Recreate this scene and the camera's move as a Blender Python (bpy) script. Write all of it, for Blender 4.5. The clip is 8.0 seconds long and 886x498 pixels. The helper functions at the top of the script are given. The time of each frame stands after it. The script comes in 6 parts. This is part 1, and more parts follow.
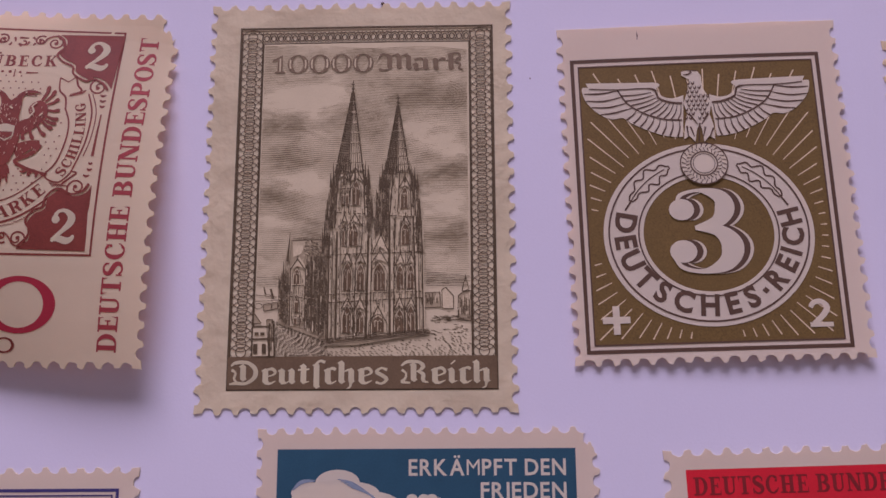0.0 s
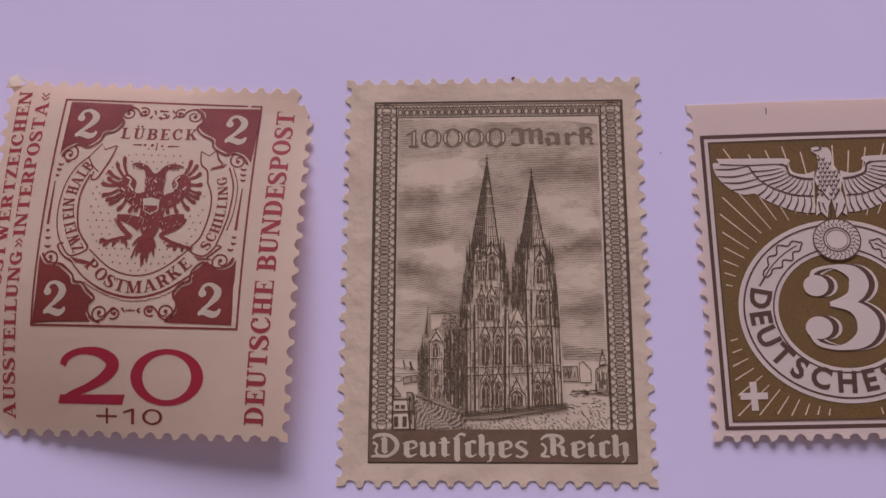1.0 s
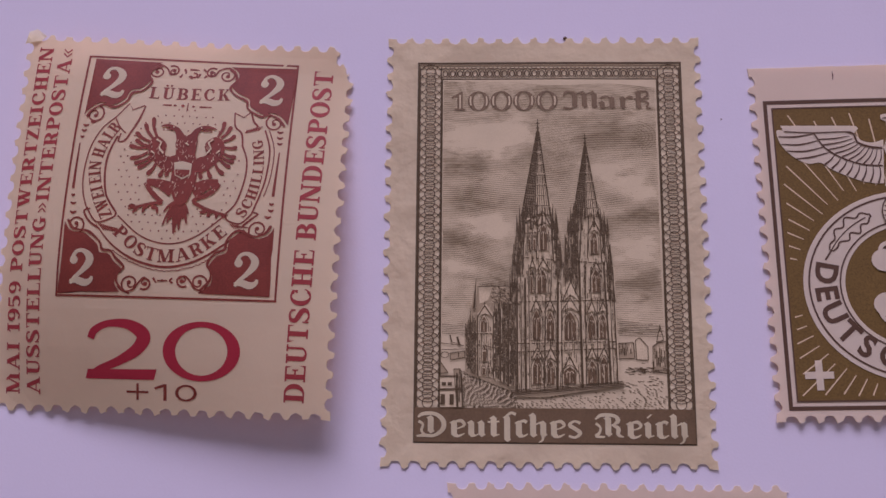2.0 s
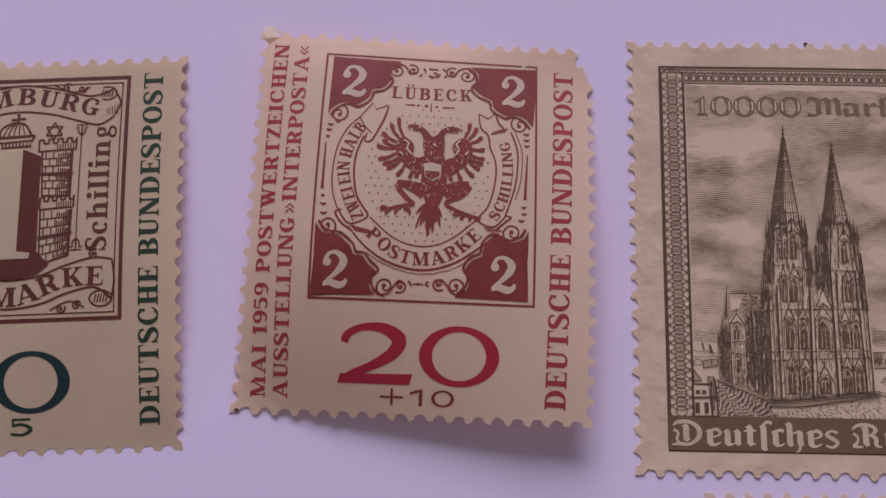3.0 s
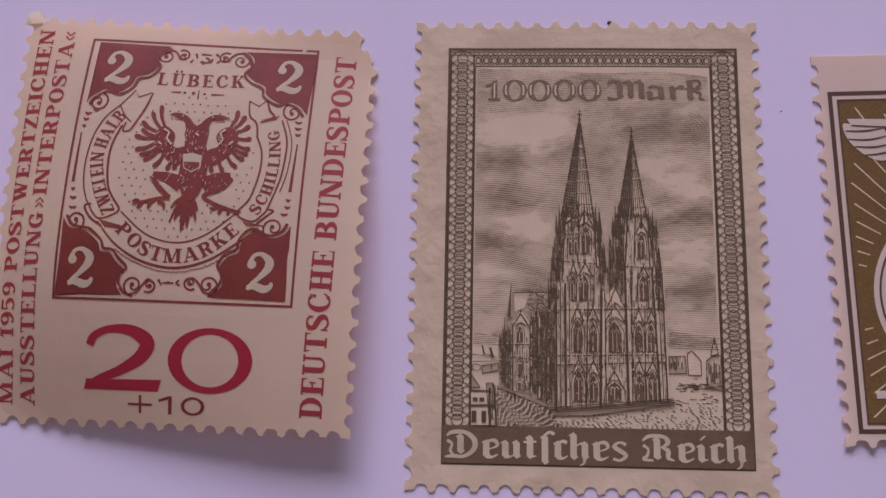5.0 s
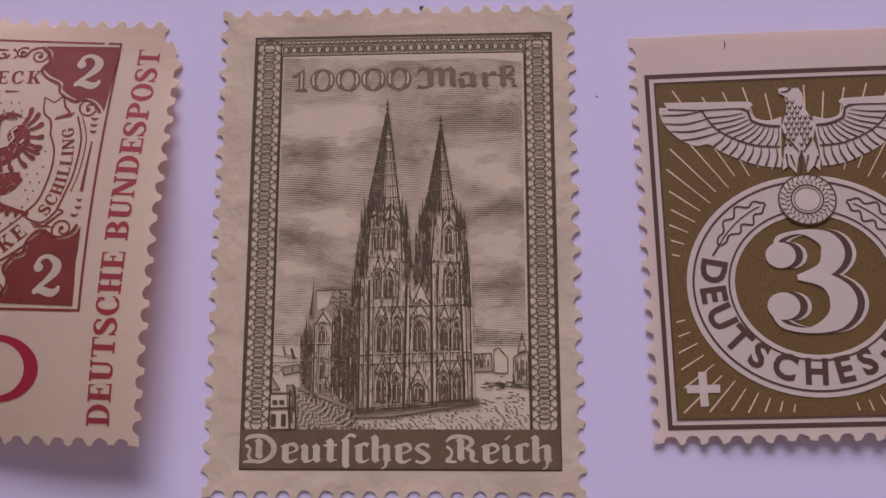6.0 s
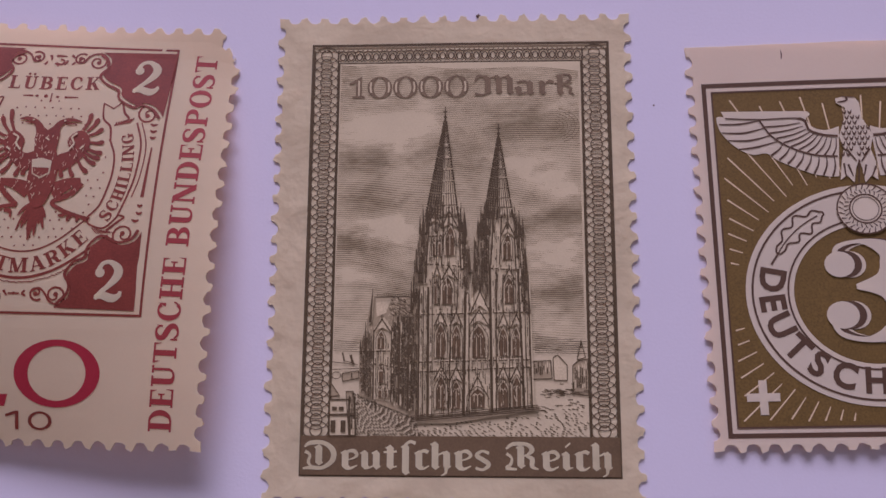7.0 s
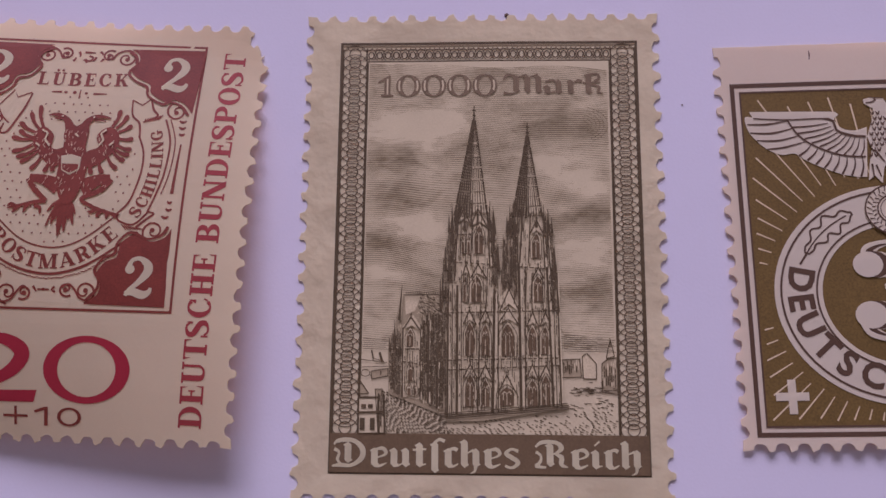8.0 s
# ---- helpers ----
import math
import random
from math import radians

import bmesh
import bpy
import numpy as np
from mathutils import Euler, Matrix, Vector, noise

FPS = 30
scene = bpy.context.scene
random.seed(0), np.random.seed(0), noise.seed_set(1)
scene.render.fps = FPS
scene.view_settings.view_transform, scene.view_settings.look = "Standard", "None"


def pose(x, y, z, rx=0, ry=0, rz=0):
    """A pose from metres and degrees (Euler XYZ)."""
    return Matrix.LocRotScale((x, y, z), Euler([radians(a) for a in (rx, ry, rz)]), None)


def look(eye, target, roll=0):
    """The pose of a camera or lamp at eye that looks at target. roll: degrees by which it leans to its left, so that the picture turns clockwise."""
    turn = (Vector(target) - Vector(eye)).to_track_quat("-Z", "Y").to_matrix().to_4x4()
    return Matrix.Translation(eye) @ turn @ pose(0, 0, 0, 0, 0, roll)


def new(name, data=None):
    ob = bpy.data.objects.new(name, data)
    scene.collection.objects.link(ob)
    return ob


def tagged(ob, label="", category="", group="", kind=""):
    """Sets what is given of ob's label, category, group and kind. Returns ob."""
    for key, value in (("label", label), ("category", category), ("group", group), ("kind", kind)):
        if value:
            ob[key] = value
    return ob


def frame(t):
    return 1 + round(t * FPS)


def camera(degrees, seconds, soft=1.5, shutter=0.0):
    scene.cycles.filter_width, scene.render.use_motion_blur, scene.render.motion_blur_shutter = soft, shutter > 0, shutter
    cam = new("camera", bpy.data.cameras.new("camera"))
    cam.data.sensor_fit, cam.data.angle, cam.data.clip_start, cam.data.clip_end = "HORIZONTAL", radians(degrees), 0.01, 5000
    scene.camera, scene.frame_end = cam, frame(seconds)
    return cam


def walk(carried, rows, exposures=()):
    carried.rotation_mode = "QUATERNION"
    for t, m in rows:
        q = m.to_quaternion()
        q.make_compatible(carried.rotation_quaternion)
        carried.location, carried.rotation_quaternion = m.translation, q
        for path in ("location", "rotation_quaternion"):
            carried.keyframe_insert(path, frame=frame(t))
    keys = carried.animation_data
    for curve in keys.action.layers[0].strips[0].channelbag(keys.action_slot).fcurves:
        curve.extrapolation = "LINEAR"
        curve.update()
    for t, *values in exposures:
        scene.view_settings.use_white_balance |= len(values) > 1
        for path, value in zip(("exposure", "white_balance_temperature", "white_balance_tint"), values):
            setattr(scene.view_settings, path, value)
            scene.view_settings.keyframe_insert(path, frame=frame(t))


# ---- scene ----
from mathutils import geometry

MM = 0.001
cam = camera(55.19, 8.0, soft=1.5)
# seconds, eye in millimetres, tilt back from straight down, turn, lean in degrees
PATH = [
(0.0, 18.503, -1.535, 65.827, 10.783, -0.472, 1.569),
    (0.5, 11.578, 2.496, 69.767, 12.559, -0.373, 1.750),
    (1.0, 8.471, 3.063, 68.222, 11.630, -0.233, 2.216),
    (1.2, 9.189, 2.840, 67.159, 11.060, -0.191, 2.268),
    (2.3, -0.682, 3.341, 64.127, 9.992, 0.457, 1.213),
    (2.5, -4.601, 3.175, 63.870, 10.299, 0.551, 0.984),
    (3.0, -16.142, 3.612, 64.212, 9.909, 1.042, 0.463),
    (3.5, -23.136, 2.724, 65.648, 9.944, 1.579, 2.146),
    (4.0, -21.972, 2.083, 64.938, 10.539, 1.735, 2.666),
    (4.5, -12.233, 2.391, 61.865, 11.227, 1.464, 2.476),
    (5.0, 2.500, 3.863, 59.053, 10.530, 0.772, 2.403),
    (5.2, 8.544, 4.678, 58.021, 9.914, 0.725, 2.594),
    (6.3, 16.062, 4.959, 56.376, 9.745, -0.604, 2.630),
    (6.5, 14.521, 5.062, 56.520, 9.913, -0.454, 2.500),
    (7.0, 11.964, 4.878, 56.788, 10.181, -0.119, 2.611),
    (7.5, 10.394, 4.819, 56.922, 10.159, 0.112, 2.568),
    (8.0, 9.793, 4.622, 56.919, 10.298, 0.157, 2.350),
]


def eye_pose(x, y, z, tilt, turn, lean):
    return (pose(x * MM, y * MM, z * MM, 0, 0, turn) @ pose(0, 0, 0, tilt, 0, 0) @ pose(0, 0, 0, 0, lean, 0))


walk(cam, [(t, eye_pose(*p)) for t, *p in PATH],
     exposures=[(0.0, 0.20, 6000, 55), (1.2, 0.16, 6000, 55), (5.2, 0.13, 6000, 55), (6.3, 0.16, 5950, 53), (8.0, 0.18, 5900, 51.5)])

# ---- light: a window in the wall beyond the table ----
world = bpy.data.worlds.new("sky")
scene.world = world
world.use_nodes = True
wn = world.node_tree
sky = wn.nodes.new("ShaderNodeTexSky")
sky.sky_type, sky.sun_disc = "NISHITA", False
sky.sun_elevation, sky.sun_rotation = radians(40), radians(-15)
wn.links.new(sky.outputs[0], wn.nodes["Background"].inputs[0])
wn.nodes["Background"].inputs[1].default_value = 0.1
lamp_data = bpy.data.lights.new("window_light", "AREA")
lamp_data.shape, lamp_data.size, lamp_data.size_y, lamp_data.energy = "RECTANGLE", 1.05, 0.75, 18.5
lamp_data.color = (1.0, 0.97, 0.95)
lamp = new("window_light", lamp_data)
lamp.matrix_world = look((-0.14, 1.42, 0.80), (0, 0, 0))


# ---- materials ----
def material(name, colour, rough=0.8, grain=0.10, blotch=0.08, bump=0.0, fine=9000.0, coarse=350.0, coarse_bump=0.0, thin=0.0, glow_colour=(0.95, 0.86, 0.62)):
    """A dull surface whose colour wavers at two scales, with fine relief."""
    m = bpy.data.materials.new(name)
    m.use_nodes = True
    t = m.node_tree
    b = t.nodes["Principled BSDF"]
    b.inputs["Roughness"].default_value = rough
    b.inputs["Specular IOR Level"].default_value = 0.25
    co = t.nodes.new("ShaderNodeTexCoord")

    def tex(scale, detail):
        n = t.nodes.new("ShaderNodeTexNoise")
        n.inputs["Scale"].default_value, n.inputs["Detail"].default_value = scale, detail
        t.links.new(co.outputs["Object"], n.inputs["Vector"])
        return n

    def math_node(op, a, bval):
        n = t.nodes.new("ShaderNodeMath")
        n.operation = op
        for i, s in enumerate((a, bval)):
            if isinstance(s, (int, float)):
                n.inputs[i].default_value = s
            else:
                t.links.new(s, n.inputs[i])
        return n.outputs[0]

    f, c = tex(fine, 3), tex(coarse, 4)
    a = math_node("MULTIPLY", math_node("SUBTRACT", f.outputs[0], 0.5), 2 * grain)
    d = math_node("MULTIPLY", math_node("SUBTRACT", c.outputs[0], 0.5), 2 * blotch)
    v = math_node("ADD", math_node("ADD", a, d), 1.0)
    h = t.nodes.new("ShaderNodeHueSaturation")
    h.inputs["Color"].default_value = (*colour, 1)
    t.links.new(v, h.inputs["Value"])
    out = h.outputs[0]
    if thin:                                    # light comes through a thin sheet
        glow = t.nodes.new("ShaderNodeBsdfTranslucent")
        glow.inputs["Color"].default_value = (*glow_colour, 1)
        mix = t.nodes.new("ShaderNodeMixShader")
        mix.inputs[0].default_value = thin
        t.links.new(b.outputs[0], mix.inputs[1])
        t.links.new(glow.outputs[0], mix.inputs[2])
        t.links.new(mix.outputs[0], t.nodes["Material Output"].inputs["Surface"])
    t.links.new(out, b.inputs["Base Color"])
    last = None
    for noise_node, strength, dist in ((c, coarse_bump, 0.0006), (f, bump, 0.00003)):
        if strength:
            n = t.nodes.new("ShaderNodeBump")
            n.inputs["Strength"].default_value, n.inputs["Distance"].default_value = strength, dist
            t.links.new(noise_node.outputs[0], n.inputs["Height"])
            if last:
                t.links.new(last, n.inputs["Normal"])
            last = n.outputs[0]
    if last:
        t.links.new(last, b.inputs["Normal"])
    return m


M_SHEET = material("white_writing_paper", (0.66, 0.68, 0.785), 0.85, 0.02, 0.05, 0.25, 5000, 35, 0.15)
M_OLD = material("aged_cream_paper", (0.735, 0.71, 0.465), 0.75, 0.06, 0.17, 0.3, 5000, 260, 0.75, thin=0.3)
M_CREAM = material("cream_gummed_paper", (0.80, 0.78, 0.52), 0.6, 0.04, 0.09, 0.2, 6000, 160, 0.25, thin=0.45, glow_colour=(0.95, 0.90, 0.72))
M_BUFF = material("buff_gummed_paper", (0.61, 0.58, 0.35), 0.6, 0.05, 0.13, 0.2, 6000, 160, 0.12, thin=0.3)
M_BACK = material("gummed_back", (0.75, 0.62, 0.45), 0.5, 0.03, 0.05, 0.0, 6000, 160, 0.0, thin=0.9, glow_colour=(1.0, 0.62, 0.43))
M_PALE = material("pale_stamp_paper", (0.80, 0.755, 0.58), 0.65, 0.03, 0.05, 0.2, 6000, 180, 0.15, thin=0.3)
M_SEPIA = material("sepia_ink", (0.098, 0.073, 0.036), 0.7, 0.25, 0.2, 0.0, 9000, 700)
M_OLIVE = material("olive_brown_ink", (0.155, 0.102, 0.028), 0.6, 0.5, 0.15, 0.0, 7000, 500)
M_DARKBROWN = material("dark_brown_ink", (0.10, 0.06, 0.035), 0.6, 0.2, 0.1, 0.0, 9000, 500)
M_OXBLOOD = material("oxblood_ink", (0.195, 0.040, 0.024), 0.6, 0.45, 0.3, 0.0, 9000, 500)
M_CRIMSON = material("crimson_ink", (0.36, 0.026, 0.040), 0.6, 0.12, 0.12, 0.0, 8000, 400)
M_ROSE = material("rose_ink", (0.31, 0.045, 0.043), 0.6, 0.2, 0.12, 0.0, 8000, 500)
M_TEAL = material("teal_ink", (0.007, 0.036, 0.032), 0.6, 0.2, 0.12, 0.0, 8000, 400)
M_GREEN = material("dark_green_ink", (0.014, 0.048, 0.022), 0.6, 0.2, 0.12, 0.0, 8000, 400)
M_PRUSSIAN = material("prussian_blue_ink", (0.018, 0.088, 0.132), 0.6, 0.2, 0.15, 0.0, 7000, 500)
M_INDIGO = material("indigo_ink", (0.05, 0.045, 0.16), 0.6, 0.2, 0.12, 0.0, 8000, 500)
M_SCARLET = material("scarlet_ink", (0.66, 0.022, 0.03), 0.55, 0.1, 0.1, 0.0, 7000, 400)
M_MAROON = material("maroon_ink", (0.22, 0.02, 0.02), 0.6, 0.2, 0.1, 0.0, 8000, 400)
M_WOOD = material("table_wood", (0.33, 0.2, 0.11), 0.5, 0.1, 0.2, 0.1, 300, 9)
M_WALL = material("wall_paint", (0.78, 0.76, 0.73), 0.9, 0.02, 0.03, 0.1, 300, 3)
M_FLOOR = material("floor_boards", (0.36, 0.26, 0.18), 0.6, 0.08, 0.15, 0.1, 120, 4)


# ---- building helpers ----
def mesh_object(name, verts, faces, mat, parent=None, label=""):
    me = bpy.data.meshes.new(name)
    me.from_pydata(verts, [], faces)
    me.materials.append(mat)
    ob = new(name, me)
    if parent:
        ob.parent = parent
    if label:
        tagged(ob, label)
    return ob


def slab(name, lo, hi, mat, label, kind, category=""):
    bm = bmesh.new()
    bmesh.ops.create_cube(bm, size=1)
    for v in bm.verts:
        v.co = Vector([lo[i] + (v.co[i] + 0.5) * (hi[i] - lo[i]) for i in range(3)])
    bmesh.ops.bevel(bm, geom=bm.edges[:], offset=0.02 * min(hi[i] - lo[i] for i in range(3)), segments=1, affect="EDGES")
    me = bpy.data.meshes.new(name)
    bm.to_mesh(me)
    me.materials.append(mat)
    return tagged(new(name, me), label, category, kind=kind)


class Art:
    """Flat shapes in a stamp's own millimetres, gathered into one mesh."""

    def __init__(self, spread=0.0):
        self.v, self.f, self.z, self.n, self.spread = [], [], [], 0, spread   # spread: how far the ink has run

    def add(self, verts, faces):
        k = len(self.v)
        self.v += verts
        self.z += [(self.n % 40) * 0.0004] * len(verts)   # strokes that cross lie a hair above one another
        self.n += 1
        self.f += [[i + k for i in f] for f in faces]
        return self

    def poly(self, pts, cell=1.1):
        n = len(pts)
        lo, hi = [[pick(p[c] for p in pts) for c in (0, 1)] for pick in (min, max)]
        grid = [(lo[0] + (i + 0.5 + 0.25 * (j % 2)) * cell, lo[1] + (j + 0.5) * cell)
                for j in range(int((hi[1] - lo[1]) / cell)) for i in range(int((hi[0] - lo[0]) / cell))]
        got = geometry.delaunay_2d_cdt([Vector(p) for p in pts + grid], [(i, (i + 1) % n) for i in range(n)], [], 1, 1e-5)
        used = sorted({i for f in got[2] for i in f})
        back = {v: k for k, v in enumerate(used)}
        return self.add([tuple(got[0][i]) for i in used], [[back[i] for i in f] for f in got[2]])

    def rect(self, x0, y0, x1, y1, cell=1.1):
        nx, ny = max(1, int((x1 - x0) / cell)), max(1, int((y1 - y0) / cell))
        self.add([(x0 + (x1 - x0) * i / nx, y0 + (y1 - y0) * j / ny) for j in range(ny + 1) for i in range(nx + 1)],
                 [[j * (nx + 1) + i, j * (nx + 1) + i + 1, (j + 1) * (nx + 1) + i + 1, (j + 1) * (nx + 1) + i]
                  for j in range(ny) for i in range(nx)])
        return self

    def box(self, x0, y0, x1, y1, w):
        """An outline of width w inside the rectangle."""
        self.rect(x0, y0, x1, y0 + w).rect(x0, y1 - w, x1, y1)
        return self.rect(x0, y0 + w, x0 + w, y1 - w).rect(x1 - w, y0 + w, x1, y1 - w)

    def ribbon(self, pts, widths, closed=False):
        n = len(pts)
        if isinstance(widths, (int, float)):
            widths = [widths] * n
        vs = []
        for i, (x, y) in enumerate(pts):
            a = pts[(i - 1) % n] if closed or i else pts[i]
            b = pts[(i + 1) % n] if closed or i < n - 1 else pts[i]
            dx, dy = b[0] - a[0], b[1] - a[1]
            d = math.hypot(dx, dy) or 1.0
            w = (widths[i] + self.spread) / 2
            vs += [(x - dy / d * w, y + dx / d * w), (x + dy / d * w, y - dx / d * w)]
        m = n if closed else n - 1
        return self.add(vs, [[2 * i, 2 * i + 1, 2 * ((i + 1) % n) + 1, 2 * ((i + 1) % n)] for i in range(m)])

    def line(self, x0, y0, x1, y1, w, w1=None, cell=1.2):
        n = max(1, int(math.hypot(x1 - x0, y1 - y0) / cell))
        w1 = w if w1 is None else w1
        return self.ribbon([(x0 + (x1 - x0) * i / n, y0 + (y1 - y0) * i / n) for i in range(n + 1)],
                           [w + (w1 - w) * i / n for i in range(n + 1)])

    def curve(self, ctrl, w, steps=6, closed=False):
        """A smooth stroke through (x, y) or (x, y, width) points."""
        pts = [p if len(p) == 3 else (*p, w) for p in ctrl]
        s = smooth(pts, steps, closed)
        return self.ribbon([p[:2] for p in s], [p[2] for p in s], closed)

    def ellipse(self, cx, cy, rx, ry, w, n=16, a0=0.0, a1=360.0):
        full = abs(a1 - a0) >= 359.9
        m = n if full else n + 1
        pts = [(cx + rx * math.cos(radians(a0 + (a1 - a0) * i / n)), cy + ry * math.sin(radians(a0 + (a1 - a0) * i / n))) for i in range(m)]
        return self.ribbon(pts, w, full)

    def disc(self, cx, cy, rx, ry=None, n=12, turn=0.0):
        ry = rx if ry is None else ry
        c, s = math.cos(turn), math.sin(turn)
        ring = []
        for i in range(n):
            u, v = rx * math.cos(2 * math.pi * i / n), ry * math.sin(2 * math.pi * i / n)
            ring.append((cx + u * c - v * s, cy + u * s + v * c))
        return self.add([(cx, cy)] + ring, [[0, i + 1, (i + 1) % n + 1] for i in range(n)])

    def spiral(self, cx, cy, r, turns, start, w, hand=1, tail=None):
        n = int(12 * turns) + 1
        pts = []
        for i in range(n + 1):
            k = i / n
            a = start + hand * 2 * math.pi * turns * k
            q = r * (1 - 0.85 * k)
            pts.append((cx + q * math.cos(a), cy + q * math.sin(a), w * (1.0 - 0.3 * k)))
        self.ribbon([p[:2] for p in pts], [p[2] for p in pts])
        return self.disc(*pts[-1][:2], w * 1.1, n=8)

    def mirrored(self, cx):
        """The same again, mirrored about x = cx."""
        old = [z + 0.0002 for z in self.z]
        self.add([(2 * cx - x, y) for x, y in self.v], [list(reversed(f)) for f in self.f])
        self.z[len(old):] = old
        return self


def smooth(pts, steps=6, closed=False):
    n, out = len(pts), []
    for i in range(n if closed else n - 1):
        p = [pts[(i + k) % n] if closed else pts[min(max(i + k, 0), n - 1)] for k in (-1, 0, 1, 2)]
        for j in range(steps):
            t = j / steps
            out.append(tuple(0.5 * (2 * p[1][c] + (p[2][c] - p[0][c]) * t + (2 * p[0][c] - 5 * p[1][c] + 4 * p[2][c] - p[3][c]) * t * t
                                    + (3 * p[1][c] - p[0][c] - 3 * p[2][c] + p[3][c]) * t ** 3) for c in range(len(pts[0]))))
    if not closed:
        out.append(tuple(pts[-1]))
    return out


def printed(name, art, mat, parent, lift, layer=1, label=""):
    """Lays the art on the stamp's curved face as a film of ink of its own."""
    z = 0.022 * layer
    return mesh_object(name, [(x * MM, y * MM, (lift(x, y) + z + h) * MM) for (x, y), h in zip(art.v, art.z)], art.f, mat, parent, label)


def perforated(x0, y0, x1, y1, pitch, rng, sides="tblr", corner=None):
    """The outline of a stamp: half-round bites along its perforated sides."""
    out = []
    runs = (("b", x0, y0, x1, y0), ("r", x1, y0, x1, y1), ("t", x1, y1, x0, y1), ("l", x0, y1, x0, y0))
    for side, ax, ay, bx, by in runs:
        length = math.hypot(bx - ax, by - ay)
        ux, uy = (bx - ax) / length, (by - ay) / length
        nx, ny = -uy, ux
        if side not in sides:
            k = int(length / 0.5)
            out += [(ax + ux * length * i / k + nx * rng.uniform(-0.03, 0.03), ay + uy * length * i / k + ny * rng.uniform(-0.03, 0.03)) for i in range(k)]
            continue
        end = 0.80 * pitch
        n = max(2, round((length - 2 * end) / pitch) + 1)
        p = (length - 2 * end) / (n - 1)
        r = 0.335 * p
        out.append((ax, ay))
        for i in range(n):
            s0 = end + i * p
            for j in range(7):
                a = math.pi * (1 - j / 6)
                q = r * rng.uniform(0.90, 1.08)
                s, d = s0 + q * math.cos(a), 0.06 + 0.88 * q * math.sin(a)
                out.append((ax + ux * s + nx * d, ay + uy * s + ny * d))
            if i < n - 1:                       # the torn tip of the tooth
                for e in (-0.09, 0.09):
                    s, d = s0 + p / 2 + e * p * rng.uniform(0.7, 1.3), rng.uniform(-0.11, 0.08)
                    out.append((ax + ux * s + nx * d, ay + uy * s + ny * d))
    return [corner(x, y) for x, y in out] if corner else out


def stamp(label, x, y, turn, outline, lift, paper_mat, group="stamps on the sheet"):
    """A postage stamp: an empty at its corner, with its paper sheet as first part."""
    root = new("postage_stamp")
    root.matrix_basis = pose(x * MM, y * MM, 0, 0, 0, turn)
    tagged(root, label, "stamp", group)
    a = Art().poly(outline, 1.4)
    bm = bmesh.new()
    vs = [bm.verts.new((p[0] * MM, p[1] * MM, lift(*p) * MM)) for p in a.v]
    for f in a.f:
        try:
            bm.faces.new([vs[i] for i in f])
        except ValueError:
            pass
    bmesh.ops.recalc_face_normals(bm, faces=bm.faces[:])
    if sum(f.normal.z for f in bm.faces) < 0:
        bmesh.ops.reverse_faces(bm, faces=bm.faces[:])
    rim = [e for e in bm.edges if e.is_boundary]
    low = {v: bm.verts.new(v.co - Vector((0, 0, 0.09 * MM))) for v in bm.verts[:]}
    for f in bm.faces[:]:
        bm.faces.new([low[v] for v in reversed(f.verts)])
    for e in rim:
        p, q = e.verts
        if e.link_loops[0].vert != p:
            p, q = q, p
        bm.faces.new([q, p, low[p], low[q]])
    me = bpy.data.meshes.new("stamp_paper")
    bm.to_mesh(me)
    bm.free()
    me.materials.append(paper_mat)
    me.materials.append(M_BACK)
    for p in me.polygons:
        p.material_index = 1 if p.normal.z < -0.5 else 0
    ob = new("stamp_paper", me)
    ob.parent = root
    return root


# ---- the room and the table ----
slab("floor", (-2.0, -2.0, -0.80), (2.0, 1.5, -0.752), M_FLOOR, "brown boarded floor", "structure")
slab("ceiling", (-2.0, -2.0, 1.75), (2.0, 1.5, 1.80), M_WALL, "plain white ceiling", "structure")
slab("wall_west", (-2.1, -2.0, -0.80), (-2.0, 1.5, 1.80), M_WALL, "plain off-white painted wall", "structure")
slab("wall_east", (2.0, -2.0, -0.80), (2.1, 1.5, 1.80), M_WALL, "plain off-white painted wall", "structure")
slab("wall_south", (-2.1, -2.1, -0.80), (2.1, -2.0, 1.80), M_WALL, "plain off-white painted wall", "structure")


def window_wall():
    """The north wall, with a window opening through it."""
    x0, x1, z0, z1 = -0.90, 0.40, 0.30, 1.30
    bm = bmesh.new()
    for lo, hi in (((-2.1, -0.80), (x0, 1.80)), ((x1, -0.80), (2.1, 1.80)), ((x0, -0.80), (x1, z0)), ((x0, z1), (x1, 1.80))):
        made = bmesh.ops.create_cube(bm, size=1)
        for v in made["verts"]:
            v.co = Vector((lo[0] + (v.co.x + 0.5) * (hi[0] - lo[0]), 1.5 + (v.co.y + 0.5) * 0.15, lo[1] + (v.co.z + 0.5) * (hi[1] - lo[1])))
    me = bpy.data.meshes.new("wall_north")
    bm.to_mesh(me)
    me.materials.append(M_WALL)
    tagged(new("wall_north", me), "off-white painted wall with a window opening", kind="structure")


window_wall()
slab("table_top", (-0.7, -0.5, -0.032), (0.7, 0.6, -0.0004), M_WOOD, "brown wooden table top under the paper", "structure")


